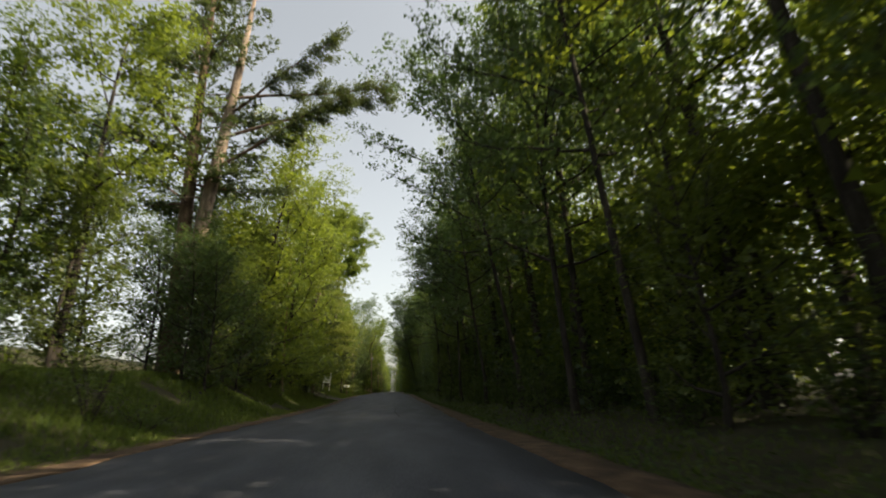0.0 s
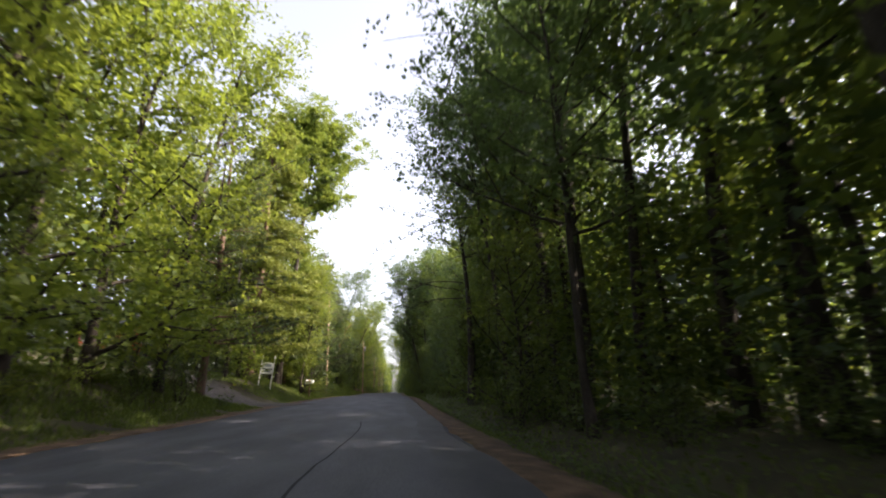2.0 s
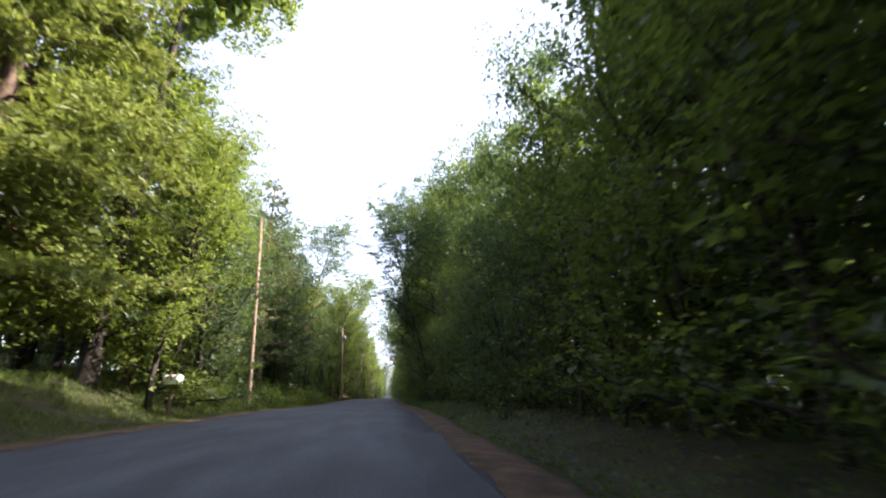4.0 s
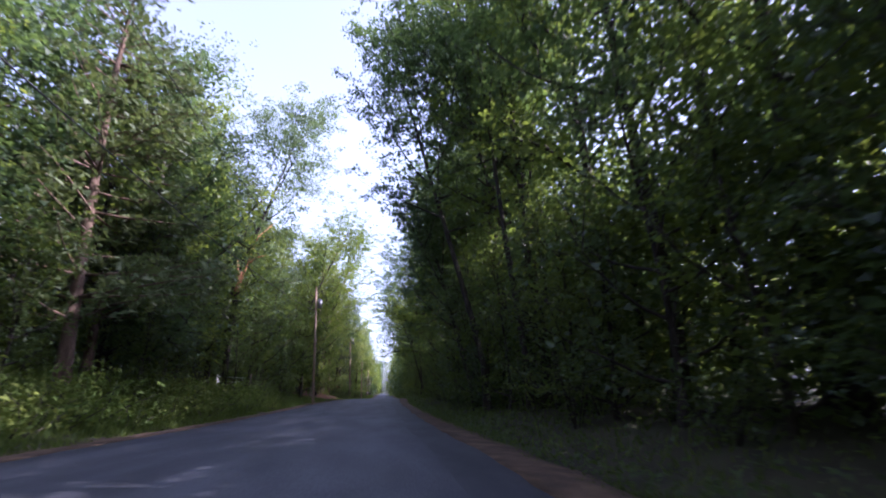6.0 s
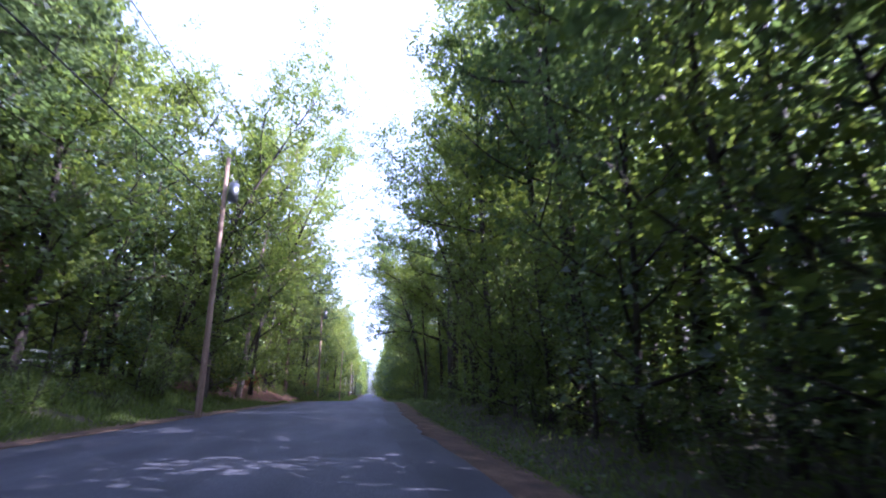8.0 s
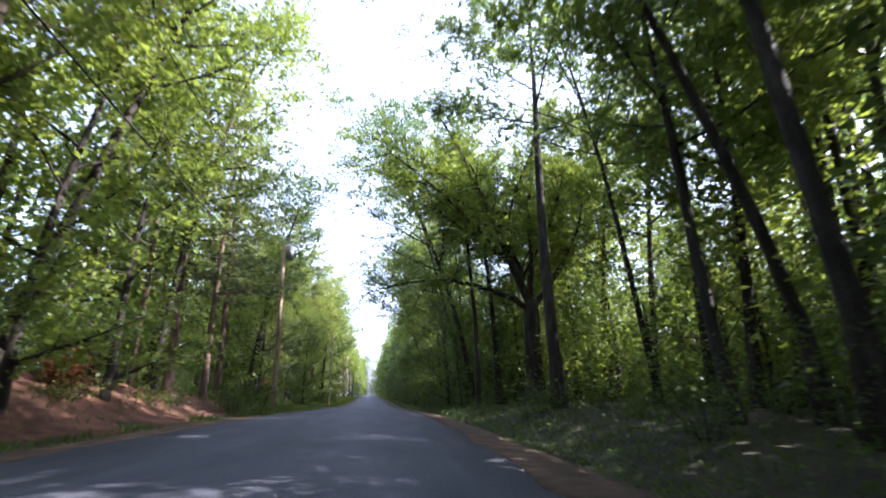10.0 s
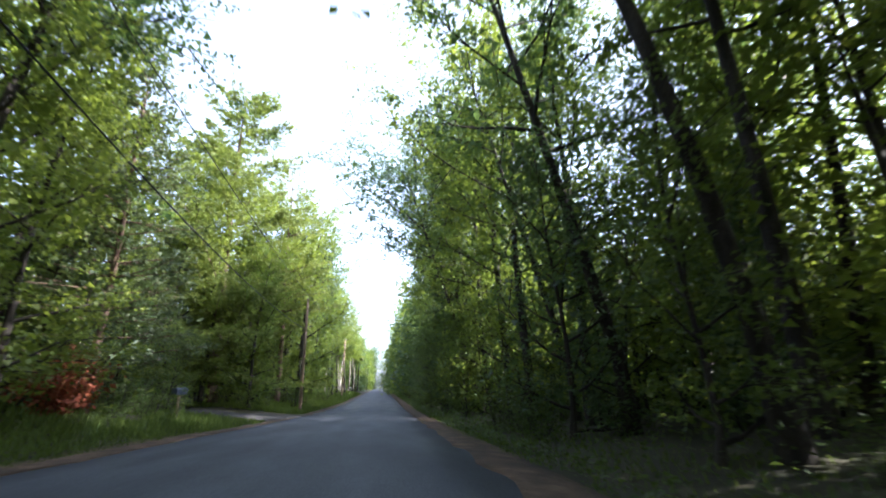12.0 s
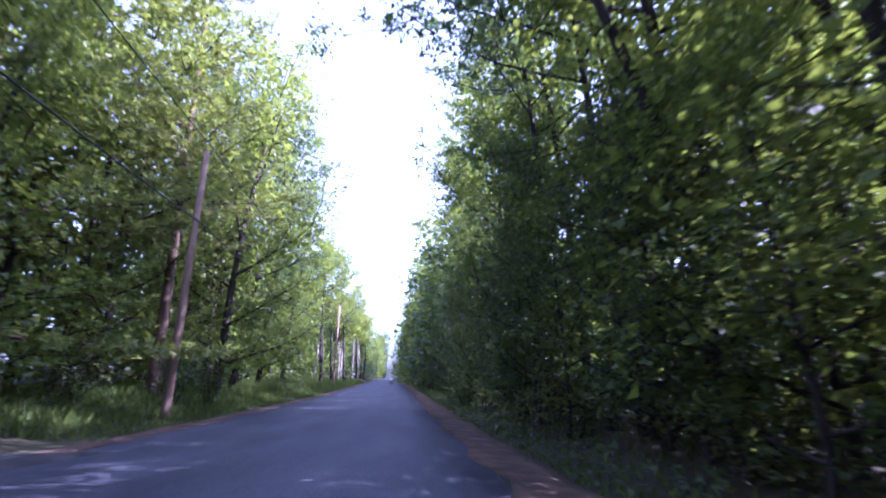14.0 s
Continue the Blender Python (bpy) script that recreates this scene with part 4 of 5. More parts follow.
overhang(254, -9.6, 168.6, 20, (2.6, 0), LEAF_LIME, 0.45, 4.0, 8000, 0.17)
overhang(246, 5.7, 175.4, 18, (-0.6, 0), LEAF, 0.58, 3.4, 5500, 0.17)
overhang(235, 4.9, 33.0, 18, (-1.9, 0), LEAF_BLUE, 0.3, 4.0, 7000, 0.13)
overhang(236, 5.0, 17.0, 18, (-0.9, 0), LEAF_BLUE, 0.3, 4.4, 7000, 0.14)
overhang(237, 5.2, 46.0, 17, (-1.0, 0), LEAF_BLUE, 0.35, 4.2, 7000, 0.14)
for k, (nx, ny) in enumerate(((8.5, 66.5), (9.2, 71.0), (8.0, 62.0), (9.8, 76.0), (8.6, 57.0))):
    put(NEAR[k], nx, ny, 1.32, 15 * k, "roadside wood")
for ex, ey, es in ((-14.6, 126, 1.4), (-14.8, 131, 1.4), (-13.6, 137, 1.3), (-11.8, 142, 1.2), (-15, 121, 1.5), (-14, 116, 1.4), (-10.2, 146, 1.1)):
    put(EDGE[int(ey) % 3], ex, ey, es, 180, "young trees at the wood's edge")
for ex, ey, es in (*[(wood_left(k) - 5.4 - 0.4 * (k % 3), k, 0.5 + 0.06 * (k % 4)) for k in (34, 38, 41, 47, 50, 54, 58)], (-10.7, 25.6, 0.8), (-11.6, 27.2, 0.85), (-9.9, 190.5, 0.5), (-10.8, 192.4, 0.6), (-9.9, 198.2, 0.5), (-11.5, 196, 0.65), (-11.6, 25.0, 0.75), (-13.6, 25.6, 0.8), (-10.8, 31, 0.7), (-15.5, 23, 0.9), (-10.4, 128.0, 0.62), (-11.4, 117.5, 0.6), (-12.2, 121.5, 0.65), (-13.2, 125.5, 0.7), (-12.6, 111, 0.65), (-12.0, 140, 0.6), (-10.4, 144, 0.6), (-13.4, 107, 0.7)):
    put(EDGE[int(ey) % 3], ex, ey, es, 90, "young trees at the wood's edge")
for k in range(16):
    put(LOW[1], -9.2 - 0.055 * (k * 37 % 60), 99 + 1.35 * k, 1.0 + 0.12 * (k * 7 % 5), 40 * k, "undergrowth")
for k in range(46):
    put(LOW[1], -8.7 - 0.06 * (k * 37 % 53), 103 + 0.66 * k, 1.1 + 0.22 * (k * 7 % 5), 50 * k, "undergrowth")
for nx, ny, ns in ((12.4, 104.5, 0.7), (11.4, 99.6, 0.65), (11.8, 108.4, 0.65), (12.5, 112.5, 0.75), (11.0, 118.5, 0.7), (10.8, 62.0, 0.9), (11.6, 67.0, 1.0), (10.6, 71.5, 0.85), (12.4, 76.0, 0.9), (9.6, 66.8, 0.5), (9.4, 62.4, 0.5)):
    put(DENSE[int(ny) % 2], nx, ny, ns, 33 * nx, "roadside wood")
overhang(231, 10.8, 164.5, 20, (-3.6, 0), LEAF_BLUE, 0.55, 7.4, 9000, 0.15)
overhang(247, 7.6, 154.5, 19, (-5.6, 0), LEAF_BLUE, 0.52, 5.6, 7500, 0.15)
overhang(232, -10.4, 160.5, 22, (6.4, 0), LEAF_LIME, 0.42, 4.8, 9500)
overhang(233, -11.9, 149.0, 20, (7.4, 0), LEAF, 0.3, 4.6, 9500)
overhang(234, -9.4, 156.4, 20, (1.6, 0), LEAF_LIME, 0.34, 4.4, 9000, 0.17, BARK_PALE_PINE)
overhang(255, -12.6, 145.5, 17, (1.0, 0), LEAF, 0.1, 3.6, 7000)
for kind, px, py, ps in ((THIN[0], 12.5, 158, 1.05), (THIN[1], 13.5, 163, 1.1), (THIN[2], 12.2, 167.5, 1.05), (THIN[1], 14.8, 171.5, 1.0), (THIN[0], 16, 160, 1.1), (THIN[2], 16.5, 167, 1.0), (THIN[1], 13, 176.5, 1.0), (THIN[0], 22, 171, 0.72), (THIN[2], 20.5, 177.5, 0.78), (THIN[1], 23, 181, 0.85),
                         (DENSE[1], -12.4, 119.5, 1.25), (DENSE[0], -13.6, 124.5, 1.2), (DENSE[1], -14.6, 133.0, 1.15), (DENSE[0], -12.2, 138.5, 1.1), (LIME[1], -12.6, 127.0, 1.2), (PINES[1], -12.5, 113.5, 1.3), (THIN[0], -15.5, 21.5, 1.1), (DENSE[0], -18.5, 21, 1.0), (DENSE[1], -20, 29, 1.05), (DENSE[0], -19, 14, 0.9), (DENSE[1], -16.5, 33, 0.8)):
    put(kind, px, py, ps, 180, "roadside wood")
overhang(227, -9.5, 183.0, 17, (3.4, 0), LEAF_BLUE, 0.5, 4.0, 4500)
overhang(228, -8.5, 226.0, 17, (3.0, 0), LEAF_BLUE, 0.4, 4.0, 4500)
# copies at 0.2 or less are weeds, their sunlit yellow given by lime leaves
for sx, sy, ss in ((8.2, 5.0, 1.1), (9.6, 9.5, 1.2), (8.0, 12.5, 1.0), (11.5, 7.0, 1.3), (10.6, 14.5, 1.2), (12.8, 12.0, 1.3), (9.0, 17.5, 1.1), (12.0, 19.0, 1.3), (14.5, 15.5, 1.4), (10.2, 22.0, 1.2), (-7.3, 172.6, 0.2), (-7.7, 173.7, 0.17), (-8.8, 205.9, 0.18), (-8.2, 206.3, 0.15), (-9.5, 206.0, 0.16), (5.9, 194.6, 0.8), (7.2, 195.8, 1.05), (6.7, 193.8, 0.75), (8.3, 194.4, 1.1), (5.9, 199.5, 1.0), (6.6, 201.5, 1.15), (5.6, 203.0, 0.9), (7.6, 198.2, 1.2), (8.4, 203.2, 1.3), (8.2, 187.0, 1.1), (9.6, 191.5, 1.25), (10.5, 184, 1.2)):
    put(rnd.choice(SAPLING), sx, sy, ss, group="bright saplings")
# tall trees added as canopy to keep the sun off the road
for k, (nx, ny) in enumerate(((8.8, 139.5), (10.2, 143.5), (8.4, 146.8), (11.0, 150.0), (9.4, 153.2), (12.4, 156.2), (10.5, 159.5), (11.5, 182.5), (12.4, 172.8), (15.2, 177.6))):
    put(THIN[k % 3], nx, ny, 1.05 + 0.03 * (k % 4), 25 * k, "roadside wood")
for kind, nx, ny, ns in ((DENSE[0], -15.2, 21.2, 0.62), (DENSE[1], -12.2, 27.6, 0.55), (DENSE[0], -11.6, 30.8, 0.55), (DENSE[1], -17.4, 20.4, 0.7), (DENSE[0], -12.0, 36.0, 0.75), (DENSE[1], -13.0, 41.0, 0.8), (DENSE[0], -12.6, 46.5, 0.75), (DENSE[1], -14.6, 33.5, 0.75), (DENSE[1], -15.5, 38.5, 0.9), (OPEN_PINES[0], -8.6, 216.5, 1.15), 
                         (LIME[0], -11.2, 215.0, 1.2), (LIME[1], -7.6, 221.0, 1.2), (THIN[1], -9.0, 224.5, 1.2)):
    put(kind, nx, ny, ns, 30 * ns, "roadside wood")
for k, (wx, wy) in enumerate(((-14.4, 79.3), (-13.3, 78.9), (-15.6, 79.0), (-8.6, 94.4), (-9.2, 95.6), (-8.4, 96.4), (-9.8, 94.2), (-5.9, 173.6), (-6.5, 174.2), (-6.4, 172.6), (-7.2, 173.4), (-7.0, 171.4), (-6.1, 176.4), (-7.8, 175.2))):
    put((LOW + SHRUBS)[k % 3], wx, wy, 0.85 + 0.1 * (k % 3), 50 * k, "undergrowth")
pale_trunks()

rnd.seed(103)
# the 16-20 m stretches are added height, to block sun from road and verge
SPOTS_DEEP = [(wood_right(y) + d + rnd.uniform(-2, 2), y + rnd.uniform(-2, 2), rnd.uniform(16, 20) if 130 < y < 165 or 183 < y < 193 or y < 112 else rnd.uniform(11, 15) if y < 130 or y > 206 else rnd.uniform(6, 9))
              for d, step in ((13.5, 5.5), (18.5, 6.5), (25, 7.0)) for y in np.arange(-34, 345, step)]
SPOTS_DEEP += [(wood_left(y) - d + rnd.uniform(-2, 2), y + rnd.uniform(-2, 2), rnd.uniform(13, 18))
               for d, step in ((12.5, 5.5), (18.5, 6.5), (26, 7.5)) for y in np.arange(-10, 345, step) if y > 34 or rnd.random() < 0.8]
SPOTS_DEEP += [(wood_right(y) + d, y, rnd.uniform(14, 18)) for d, step in ((4.5, 3.6), (9, 4.2)) for y in np.arange(-36, -10, step)]
SPOTS_DEEP = [p for p in SPOTS_DEEP if not (p[0] < -17 and -1.3 * p[0] - 4 < p[1] < -1.5 * p[0] + 22)]
SPOTS_DEEP = [p for p in SPOTS_DEEP if not (0 < p[0] < 13 and 162 < p[1] < 186) and not (0 < p[0] < 32 and 168 < p[1] < 182) and not (0 < p[0] < 24 and 196 < p[1] < 204)]
SPOTS_DEEP = [p for p in SPOTS_DEEP if free(p[0], p[1]) and not (68 < p[1] < 112 and abs(p[0] + 0.72 * (p[1] - 50)) < 6.5)]
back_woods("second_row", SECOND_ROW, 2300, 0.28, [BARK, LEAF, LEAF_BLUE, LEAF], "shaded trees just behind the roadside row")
back_woods("second_row_sunny", SECOND_ROW_SUNNY, 1700, 0.26, [BARK, LEAF_LIME, LEAF, LEAF_LIME], "yellow-green trees, the sun behind them put into the leaf colour")
back_woods("second_row_left", SECOND_ROW_LEFT, 2500, 0.28, [BARK, LEAF_LIME, LEAF, LEAF_LIME, NEEDLE_DARK], "green trees just behind the front row on the bank")
THICKET = [(rnd.uniform(10.5, 24), rnd.uniform(160, 207), rnd.uniform(5, 8.5)) for k in range(75)]
THICKET = [p for p in THICKET if free(p[0], p[1])]
THICKET += [(rnd.uniform(23, 34), rnd.uniform(148, 190), rnd.uniform(11, 15)) for k in range(34)]
back_woods("thicket", THICKET, 2200, 0.17, [BARK, LEAF_LIME], "thicket of sunlit yellow-green saplings in the wood")
back_woods("deep_woods", SPOTS_DEEP, 1400, 0.44, [BARK, LEAF, LEAF_LIME, LEAF_BLUE], "deep green woods behind the roadside trees")
SPOTS_FAR = [(wood_right(y) + d + rnd.uniform(-1, 1), y, rnd.uniform(13, 18)) for d, step in ((2.9, 3.2), (7.5, 5)) for y in np.arange(236, 350, step)]
SPOTS_FAR += [(wood_left(y) - d + rnd.uniform(-1, 1), y, rnd.uniform(13, 17)) for d, step in ((9.6, 4), (14, 5)) for y in np.arange(236, 350, step)]
SPOTS_FAR += [(wood_left(y) - rnd.uniform(3.0, 5.0), y, rnd.uniform(12, 16)) for y in np.arange(322, 352, 4)]
for k in range(120):
    side = rnd.choice((-1, 1))
    SPOTS_FAR.append((side * (4 + 22 * rnd.random() ** 1.5) + (-1 if side < 0 else 2), rnd.uniform(350, 520), rnd.uniform(13, 19)))
SPOTS_FAR += [(rnd.uniform(-12, 12), rnd.uniform(425, 470), rnd.uniform(16, 23)) for k in range(26)]
back_woods("far_woods", SPOTS_FAR, 1150, 0.5, [BARK, LEAF_BLUE, LEAF, LEAF_LIME], "trees lining the road further along")
OUTER = [(s * (34 + 7.5 * k) + rnd.uniform(-3, 3), y + rnd.uniform(-3, 3), rnd.uniform(14, 19) if s < 0 or y < 100 else rnd.uniform(10, 14)) for s in (-1, 1) for k in range(3) for y in np.arange(-60, 390, 8.5)]
OUTER = [p for p in OUTER if not (p[0] < -17 and -1.3 * p[0] - 4 < p[1] < -1.5 * p[0] + 22)]
OUTER = [p for p in OUTER if not (-58 < p[0] < -28 and 74 < p[1] < 122)]
back_woods("outer_woods", OUTER, 330, 0.95, [BARK, LEAF, LEAF_BLUE, LEAF_LIME], "woods stretching away on both sides")
undergrowth_stuff()
grass_stuff()


strip("leaf_litter", lambda y: left_edge(y) - 7.0, litter_edge, lambda x, y: ground_z(x, y) + 0.035, LITTER, 148, 178, 0.75,
      "red-brown leaf litter on the steep bank", "leaf litter", 9, 0.0, 0.06, 1.2)
for rx, ry, rs in ((-9.0, 187.5, 1.0), (-9.6, 189.0, 1.15), (-10.2, 163.5, 0.7), (-10.8, 158.0, 0.7)):
    bush = shrub(int(400 + ry), 1.6, 1.2, 800, 0.2, RUST, "rust-red withered bush on the bank")
    bush.matrix_basis = pose(rx, ry, ground_z(rx, ry)) @ Matrix.Diagonal((rs, rs, rs, 1))


# ---- drives, poles, sign, boxes, fence and house ----
def drive(name, line, width, label):
    """A gravel drive that climbs from the road."""
    verts, faces = [], []
    n = len(line)
    for k in range(n):
        p = Vector((*line[k], 0))
        q = Vector((*line[min(n - 1, k + 1)], 0)) - Vector((*line[max(0, k - 1)], 0))
        side = Vector((-q.y, q.x, 0)).normalized()
        for i in range(6):
            s = (i / 5 - 0.5) * width * (1.0 + 0.55 * max(0, 1 - k / 3))
            w = p + side * s
            edge = 0.035 if 0 < i < 5 and k else -0.14
            verts.append((w.x, w.y, max(rise(w.y) + 0.02, ground_z(w.x, w.y)) + edge))
    for k in range(n - 1):
        for i in range(5):
            q = k * 6 + i
            faces.append((q, q + 1, q + 7, q + 6))
    tagged(new(name, mesh_of(name, verts, faces, GRAVEL, True)), label, "driveway", kind="structure")


drive("driveway", [(-5.8 - 0.9 * k, 68 + 0.3 * k + 0.012 * k * k) for k in range(34)], 4.4, "grey gravel drive climbing the bank from the road")
drive("driveway_far", [(-3.6 - 0.8 * k, 201.6 + 0.2 * k) for k in range(18)], 6.4, "short gravel drive beside the pine")


def utility_pole(x, y, height, lean, transformer=0.0, label=""):
    """Round tapered pole; a can-shaped transformer, insulators and a bracket where it has them."""
    pole = new("utility_pole")
    w = Tubes()
    w.add(np.array([(0, 0, -0.3), (lean[0] * 0.5, lean[1] * 0.5, height * 0.5), (lean[0], lean[1], height)]), [0.135, 0.115, 0.095], 12)
    part_data("pole", w.mesh("pole", POLE_WOOD), pole)
    for dz in (0.1, 1.0):
        w = Tubes()
        f = (height - dz) / height
        w.add(np.array([(lean[0] * f, lean[1] * f - 0.02, height - dz), (lean[0] * f + 0.2, lean[1] * f, height - dz), (lean[0] * f + 0.24, lean[1] * f, height - dz + 0.16)]), [0.03, 0.03, 0.045], 8)
        part_data("insulator", w.mesh("insulator", STEEL), pole, "grey insulator on a short arm")
    if transformer:
        f = transformer / height
        bm = bmesh.new()
        bmesh.ops.create_cone(bm, cap_ends=True, segments=18, radius1=0.22, radius2=0.22, depth=0.85)
        bmesh.ops.bevel(bm, geom=[e for e in bm.edges if abs(e.verts[0].co.z - e.verts[1].co.z) < 0.01], offset=0.035, segments=2, affect="EDGES")
        bmesh.ops.translate(bm, vec=(lean[0] * f + 0.38, lean[1] * f - 0.05, transformer), verts=bm.verts)
        can = part("transformer", bm, STEEL, pole, "pale grey transformer can", True)
        for dx in (-0.08, 0.08):
            part("bushing", box_bm(0.05, 0.05, 0.2, lean[0] * f + 0.38 + dx, lean[1] * f - 0.05, transformer + 0.5, 0.012), STEEL, can)
    pole.matrix_basis = pose(x, y, ground_z(x, y))
    return tagged(pole, label or "weathered wooden utility pole on the grass bank", "utility pole", "utility poles")


POLES = [(-10.9, 44.0, 13.2, (0, 0), 0.0), (-8.8, 97.8, 13.4, (-0.5, 0.3), 0.0), (-6.9, 141.3, 11.3, (-0.35, 0.0), 9.6), (-5.85, 175.2, 9.9, (-0.3, 0.3), 9.3),
         (-5.7, 211.6, 8.6, (0, 0), 0.0), (-5.6, 252.0, 9.0, (0.1, 0), 0.0)]
TOPS = []
for px, py, ph, plean, can_z in POLES:
    utility_pole(px, py, ph, plean, can_z)
    TOPS.append(Vector((px + plean[0] + 0.24, py + plean[1], ground_z(px, py) + ph + 0.05)))


def wire(a, b, sag, r=0.014):
    """A cable that sags between two supports."""
    s = np.linspace(0, 1, 22)
    p = np.array([a.lerp(b, t) for t in s])
    p[:, 2] -= sag * 4 * s * (1 - s)
    w = Tubes()
    w.add(p, [r] * 22, 5)
    tagged(new("overhead_wire", w.mesh("overhead_wire", WIRE)), "thin black overhead cable slung between poles", "cable", "overhead cables")


LOWER = (4.9, 4.9, 2.6, 2.6, 2.6, 2.6)
for a, b, u, v in zip(TOPS, TOPS[1:], LOWER, LOWER[1:]):
    wire(a, b, 0.5, 0.018)
    wire(a - Vector((0.1, 0, u)), b - Vector((0.1, 0, v)), 0.7, 0.024)
wire(TOPS[1], Vector((8.5, 83.5, 7.2)), 0.35)
wire(TOPS[1] - Vector((0, 0, 0.9)), Vector((8.0, 82.0, 6.2)), 0.35)


def yard_sign():
    """White arched board between two wooden posts, with lines of writing."""
    x, y = -11.4, 77.4
    sign = new("yard_sign")
    for dx in (-0.52, 0.52):
        part("post", box_bm(0.09, 0.09, 3.1, dx, 0.0, 0.85, 0.012), WHITE, sign, "white painted post")
    bm = bmesh.new()
    outline = [(-0.5, 0.75), (0.5, 0.75), (0.55, 0.85), (0.55, 1.45)]
    outline += [(0.55 * math.cos(a), 1.45 + 0.32 * math.sin(a)) for a in np.linspace(0.25, math.pi - 0.25, 11)]
    outline += [(-0.55, 1.45), (-0.55, 0.85)]
    f = bm.faces.new([bm.verts.new((u, -0.055, v)) for u, v in outline])
    up = bmesh.ops.extrude_face_region(bm, geom=[f])
    bmesh.ops.translate(bm, vec=(0, -0.04, 0), verts=[v for v in up["geom"] if isinstance(v, bmesh.types.BMVert)])
    bmesh.ops.recalc_face_normals(bm, faces=bm.faces)
    board = part("board", bm, WHITE, sign, "white arched sign board")
    part("picture", box_bm(0.62, 0.008, 0.24, 0, -0.098, 1.5, 0.0), GREY_INK, board, "grey picture on the board")
    for w2, z in ((0.85, 1.17), (0.5, 0.97)):
        for k in range(5 if w2 > 0.6 else 3):
            n = 5 if w2 > 0.6 else 3
            part("lettering", box_bm(w2 / n * 0.8, 0.008, 0.11, (k - (n - 1) / 2) * w2 / n, -0.099, z), DARK_INK, board, "dark bar of writing")
    sign.matrix_basis = pose(x, y, ground_z(x, y) + 0.5, 0, 4, 22) @ Matrix.Diagonal((0.98, 0.98, 0.98, 1))
    tagged(sign, "white arched yard sign on two white posts", "sign")


def mailbox(x, y, turn, mat, label, scale=1.0, height=1.05, flagged=True):
    """Box with a rounded top, door, flag and post."""
    box = new("mailbox")
    part("post", box_bm(0.1, 0.1, height + 0.2, 0, 0, height / 2 - 0.1, 0.01), POLE_WOOD, box, "wooden post")
    bm = bmesh.new()
    prof = [(-0.13, 0), (0.13, 0), (0.13, 0.17)] + [(0.13 * math.cos(a), 0.17 + 0.12 * math.sin(a)) for a in np.linspace(0.3, math.pi - 0.3, 7)] + [(-0.13, 0.17)]
    f = bm.faces.new([bm.verts.new((-0.32, u, height + v)) for u, v in prof])
    up = bmesh.ops.extrude_face_region(bm, geom=[f])
    bmesh.ops.translate(bm, vec=(0.64, 0, 0), verts=[v for v in up["geom"] if isinstance(v, bmesh.types.BMVert)])
    bmesh.ops.recalc_face_normals(bm, faces=bm.faces)
    part("body", bm, mat, box)
    part("door", box_bm(0.015, 0.25, 0.24, 0.33, 0, height + 0.13, 0.005), mat, box)
    if flagged:
        part("flag", box_bm(0.06, 0.012, 0.2, 0.1, -0.145, height + 0.24, 0.003), RED_WALL, box, "small red flag")
    box.matrix_basis = pose(x, y, ground_z(x, y), 0, 0, turn) @ Matrix.Diagonal((scale, scale, scale, 1))
    tagged(box, label, "mailbox")


yard_sign()
mailbox(-9.1, 86.6, -35, WHITE, "white rounded mailbox on a post in tall grass", 1.4, 0.95)
mailbox(-8.3, 195.0, 72, BLUE_BOX, "dark blue-grey mailbox among roadside weeds", 1.05, 0.95, False)
for wx, wy in ((-8.0, 194.0), (-8.9, 194.2), (-9.4, 193.2), (-8.6, 192.6), (-9.9, 194.8), (-8.9, 191.2)):
    put(SHRUBS[int(wy) % 3], wx, wy, 0.6 + 0.14 * (wx < -8.7), 30 * wy, "undergrowth")
mailbox(-6.9, 300.0, 0, WHITE, "small white mailbox on the far verge", 1.3, 0.7)


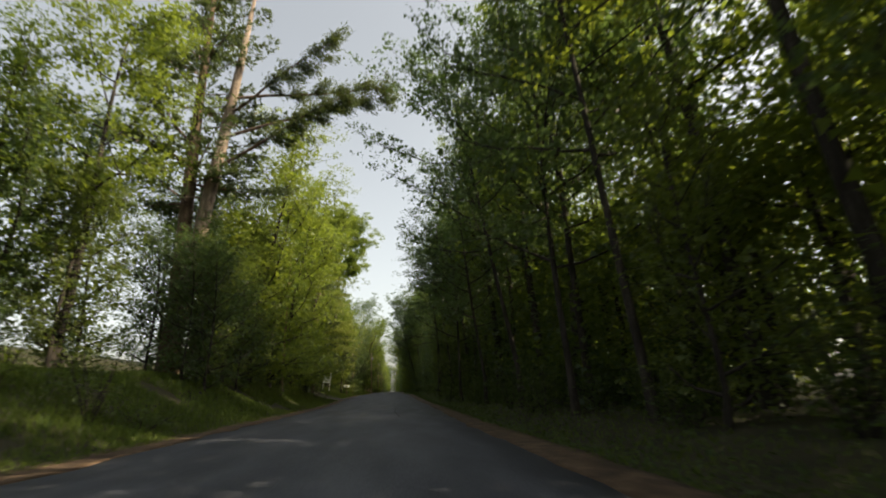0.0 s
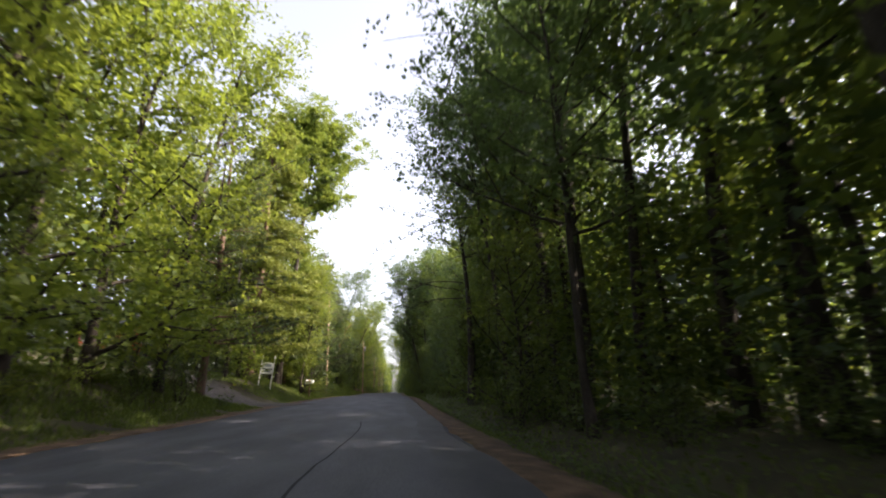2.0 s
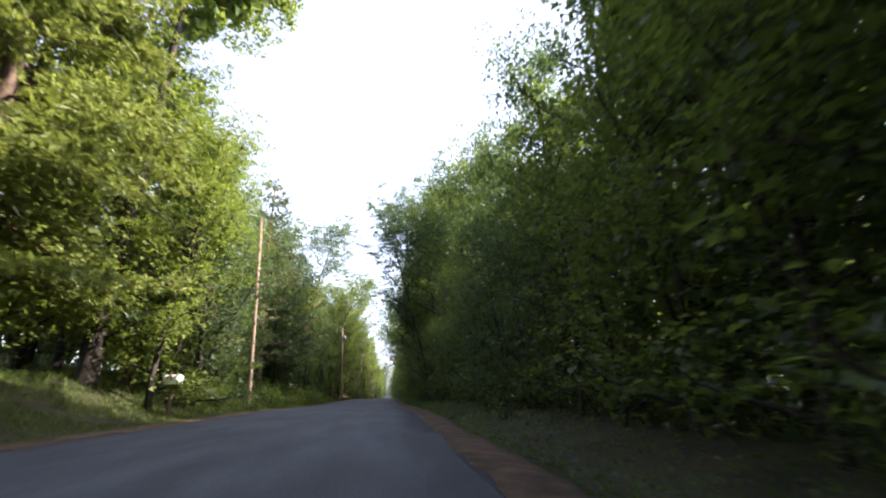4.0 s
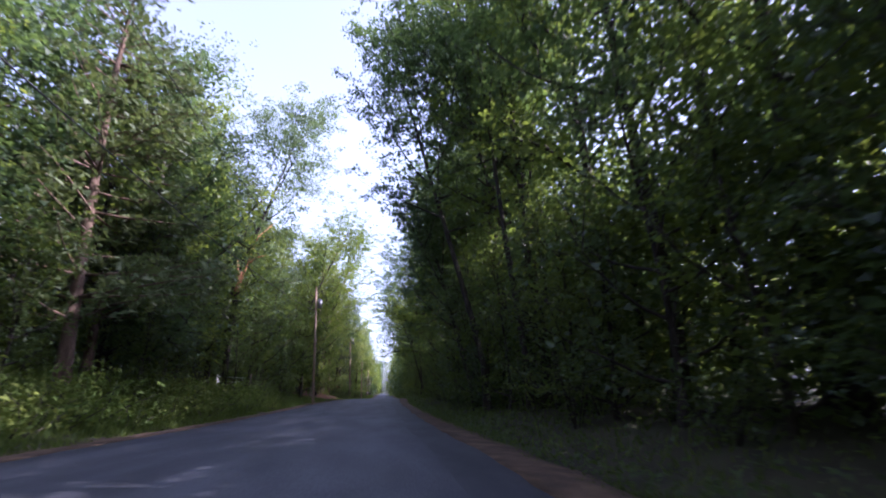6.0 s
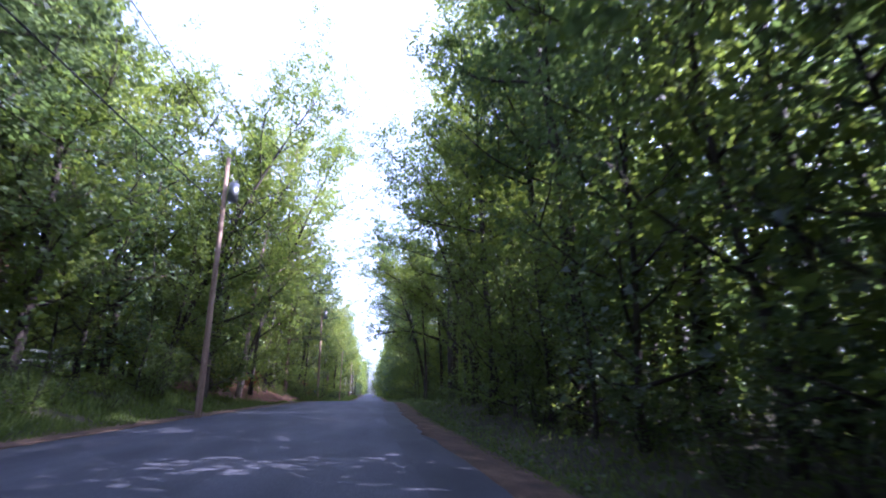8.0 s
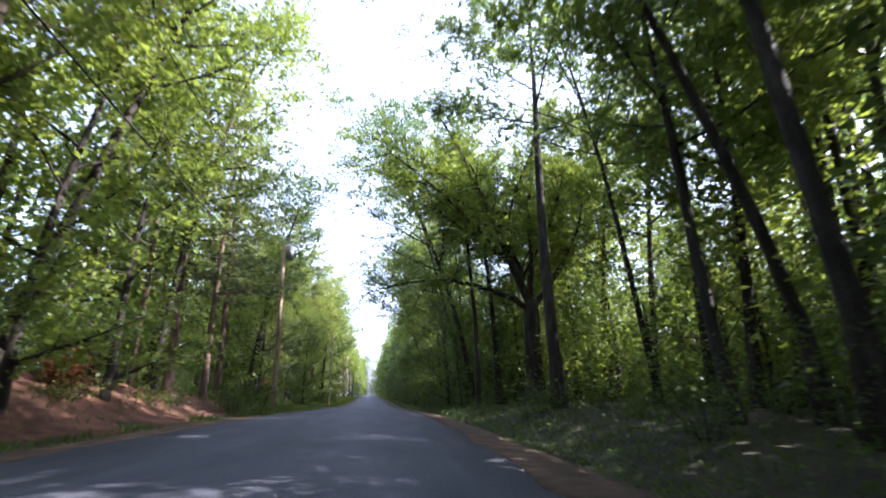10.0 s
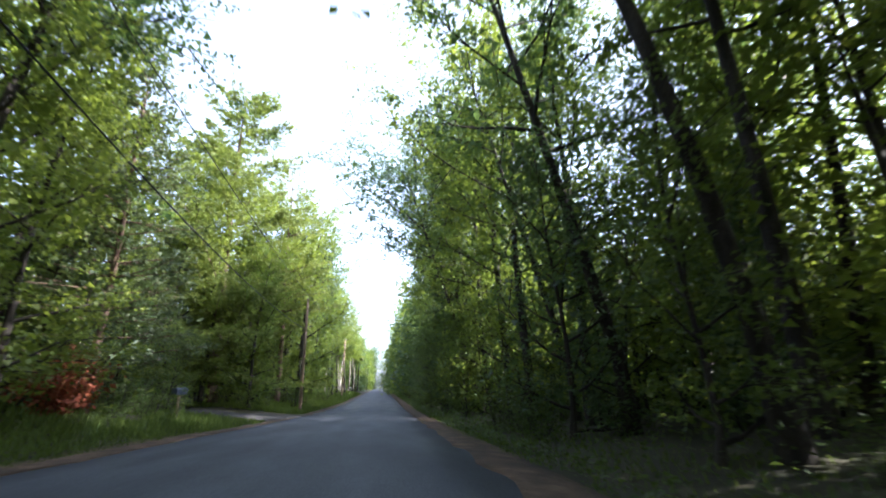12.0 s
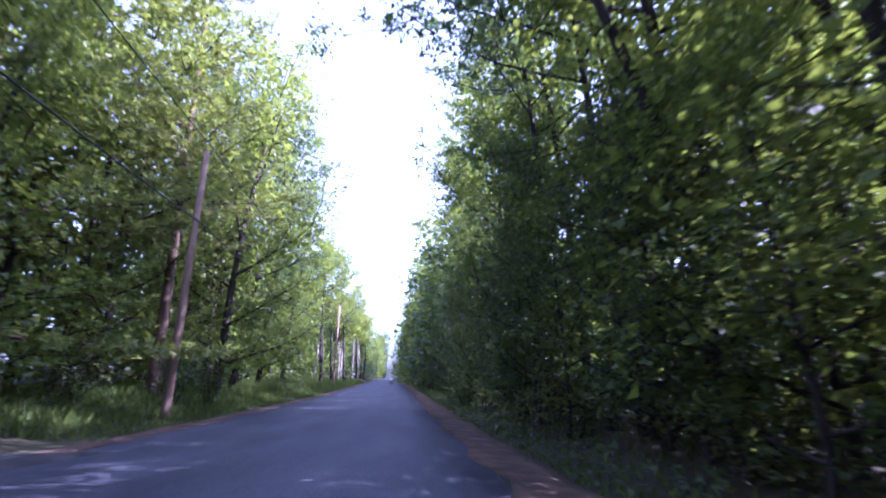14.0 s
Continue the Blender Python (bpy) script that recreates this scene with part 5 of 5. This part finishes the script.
def white_fence(x0, y0, x1, y1, bays, label):
    """Posts and two rails of a white board fence."""
    fence = new("fence")
    a, b = Vector((x0, y0, ground_z(x0, y0))), Vector((x1, y1, ground_z(x1, y1)))
    way = b - a
    turn = math.atan2(way.y, way.x)
    for k in range(bays + 1):
        p = a.lerp(b, k / bays)
        part("post", box_bm(0.1, 0.1, 1.25, p.x, p.y, ground_z(p.x, p.y) + 0.5, 0.01), WHITE, fence)
    for k in range(bays):
        p, q = a.lerp(b, k / bays), a.lerp(b, (k + 1) / bays)
        p.z, q.z = ground_z(p.x, p.y), ground_z(q.x, q.y)
        mid, d = (p + q) / 2, q - p
        tilt = Matrix.Rotation(turn, 4, "Z") @ Matrix.Rotation(-math.asin(d.z / d.length), 4, "Y")
        for z in (0.62, 0.98):
            part("rail", box_bm(d.length - 0.06, 0.035, 0.09, mid.x, mid.y, mid.z + z, 0.005, tilt), WHITE, fence)
    tagged(fence, label, "fence")


white_fence(-13.1, 133.2, -13.2, 142.6, 4, "low white board fence half hidden in grass")
white_fence(-42, 92, -33, 95, 4, "white board fence before the red house")


def red_house():
    """Red boarded house on the rise above the drive: gable roof, white door and windows."""
    x, y = -39, 106
    z = ground_z(x, y)
    house = new("house")
    part("wall", box_bm(11, 7, 4.2, 0, 0, 2.0, 0.02), RED_WALL, house, "red boarded wall")
    bm = bmesh.new()
    v = [bm.verts.new(c) for c in ((-5.9, -4, 3.9), (5.9, -4, 3.9), (5.9, 4, 3.9), (-5.9, 4, 3.9), (-5.9, 0, 6.6), (5.9, 0, 6.6))]
    for q in ((0, 1, 5, 4), (2, 3, 4, 5), (0, 4, 3), (1, 2, 5), (3, 2, 1, 0)):
        bm.faces.new([v[i] for i in q])
    part("roof", bm, ROOF, house, "grey shingle gable roof")
    for wx in (-3.6, -1.2, 3.4):
        win = part("window", box_bm(1.1, 0.08, 1.3, wx, -3.53, 2.2, 0.01), WHITE, house, "white framed window")
        for gx in (-0.26, 0.26):
            part("pane", box_bm(0.44, 0.03, 1.1, wx + gx, -3.575, 2.2), GLASS_DARK, win)
    door = part("door", box_bm(1.0, 0.08, 2.1, 1.1, -3.53, 1.05, 0.01), WHITE, house, "white door")
    part("door_handle", box_bm(0.05, 0.06, 0.12, 1.45, -3.6, 1.05, 0.01), STEEL, door)
    house.matrix_basis = pose(x, y, z - 0.1, 0, 0, 18)
    tagged(house, "red boarded house with grey roof on a wooded rise", "house")


red_house()
for ob in MODELS:
    drop_model(ob)
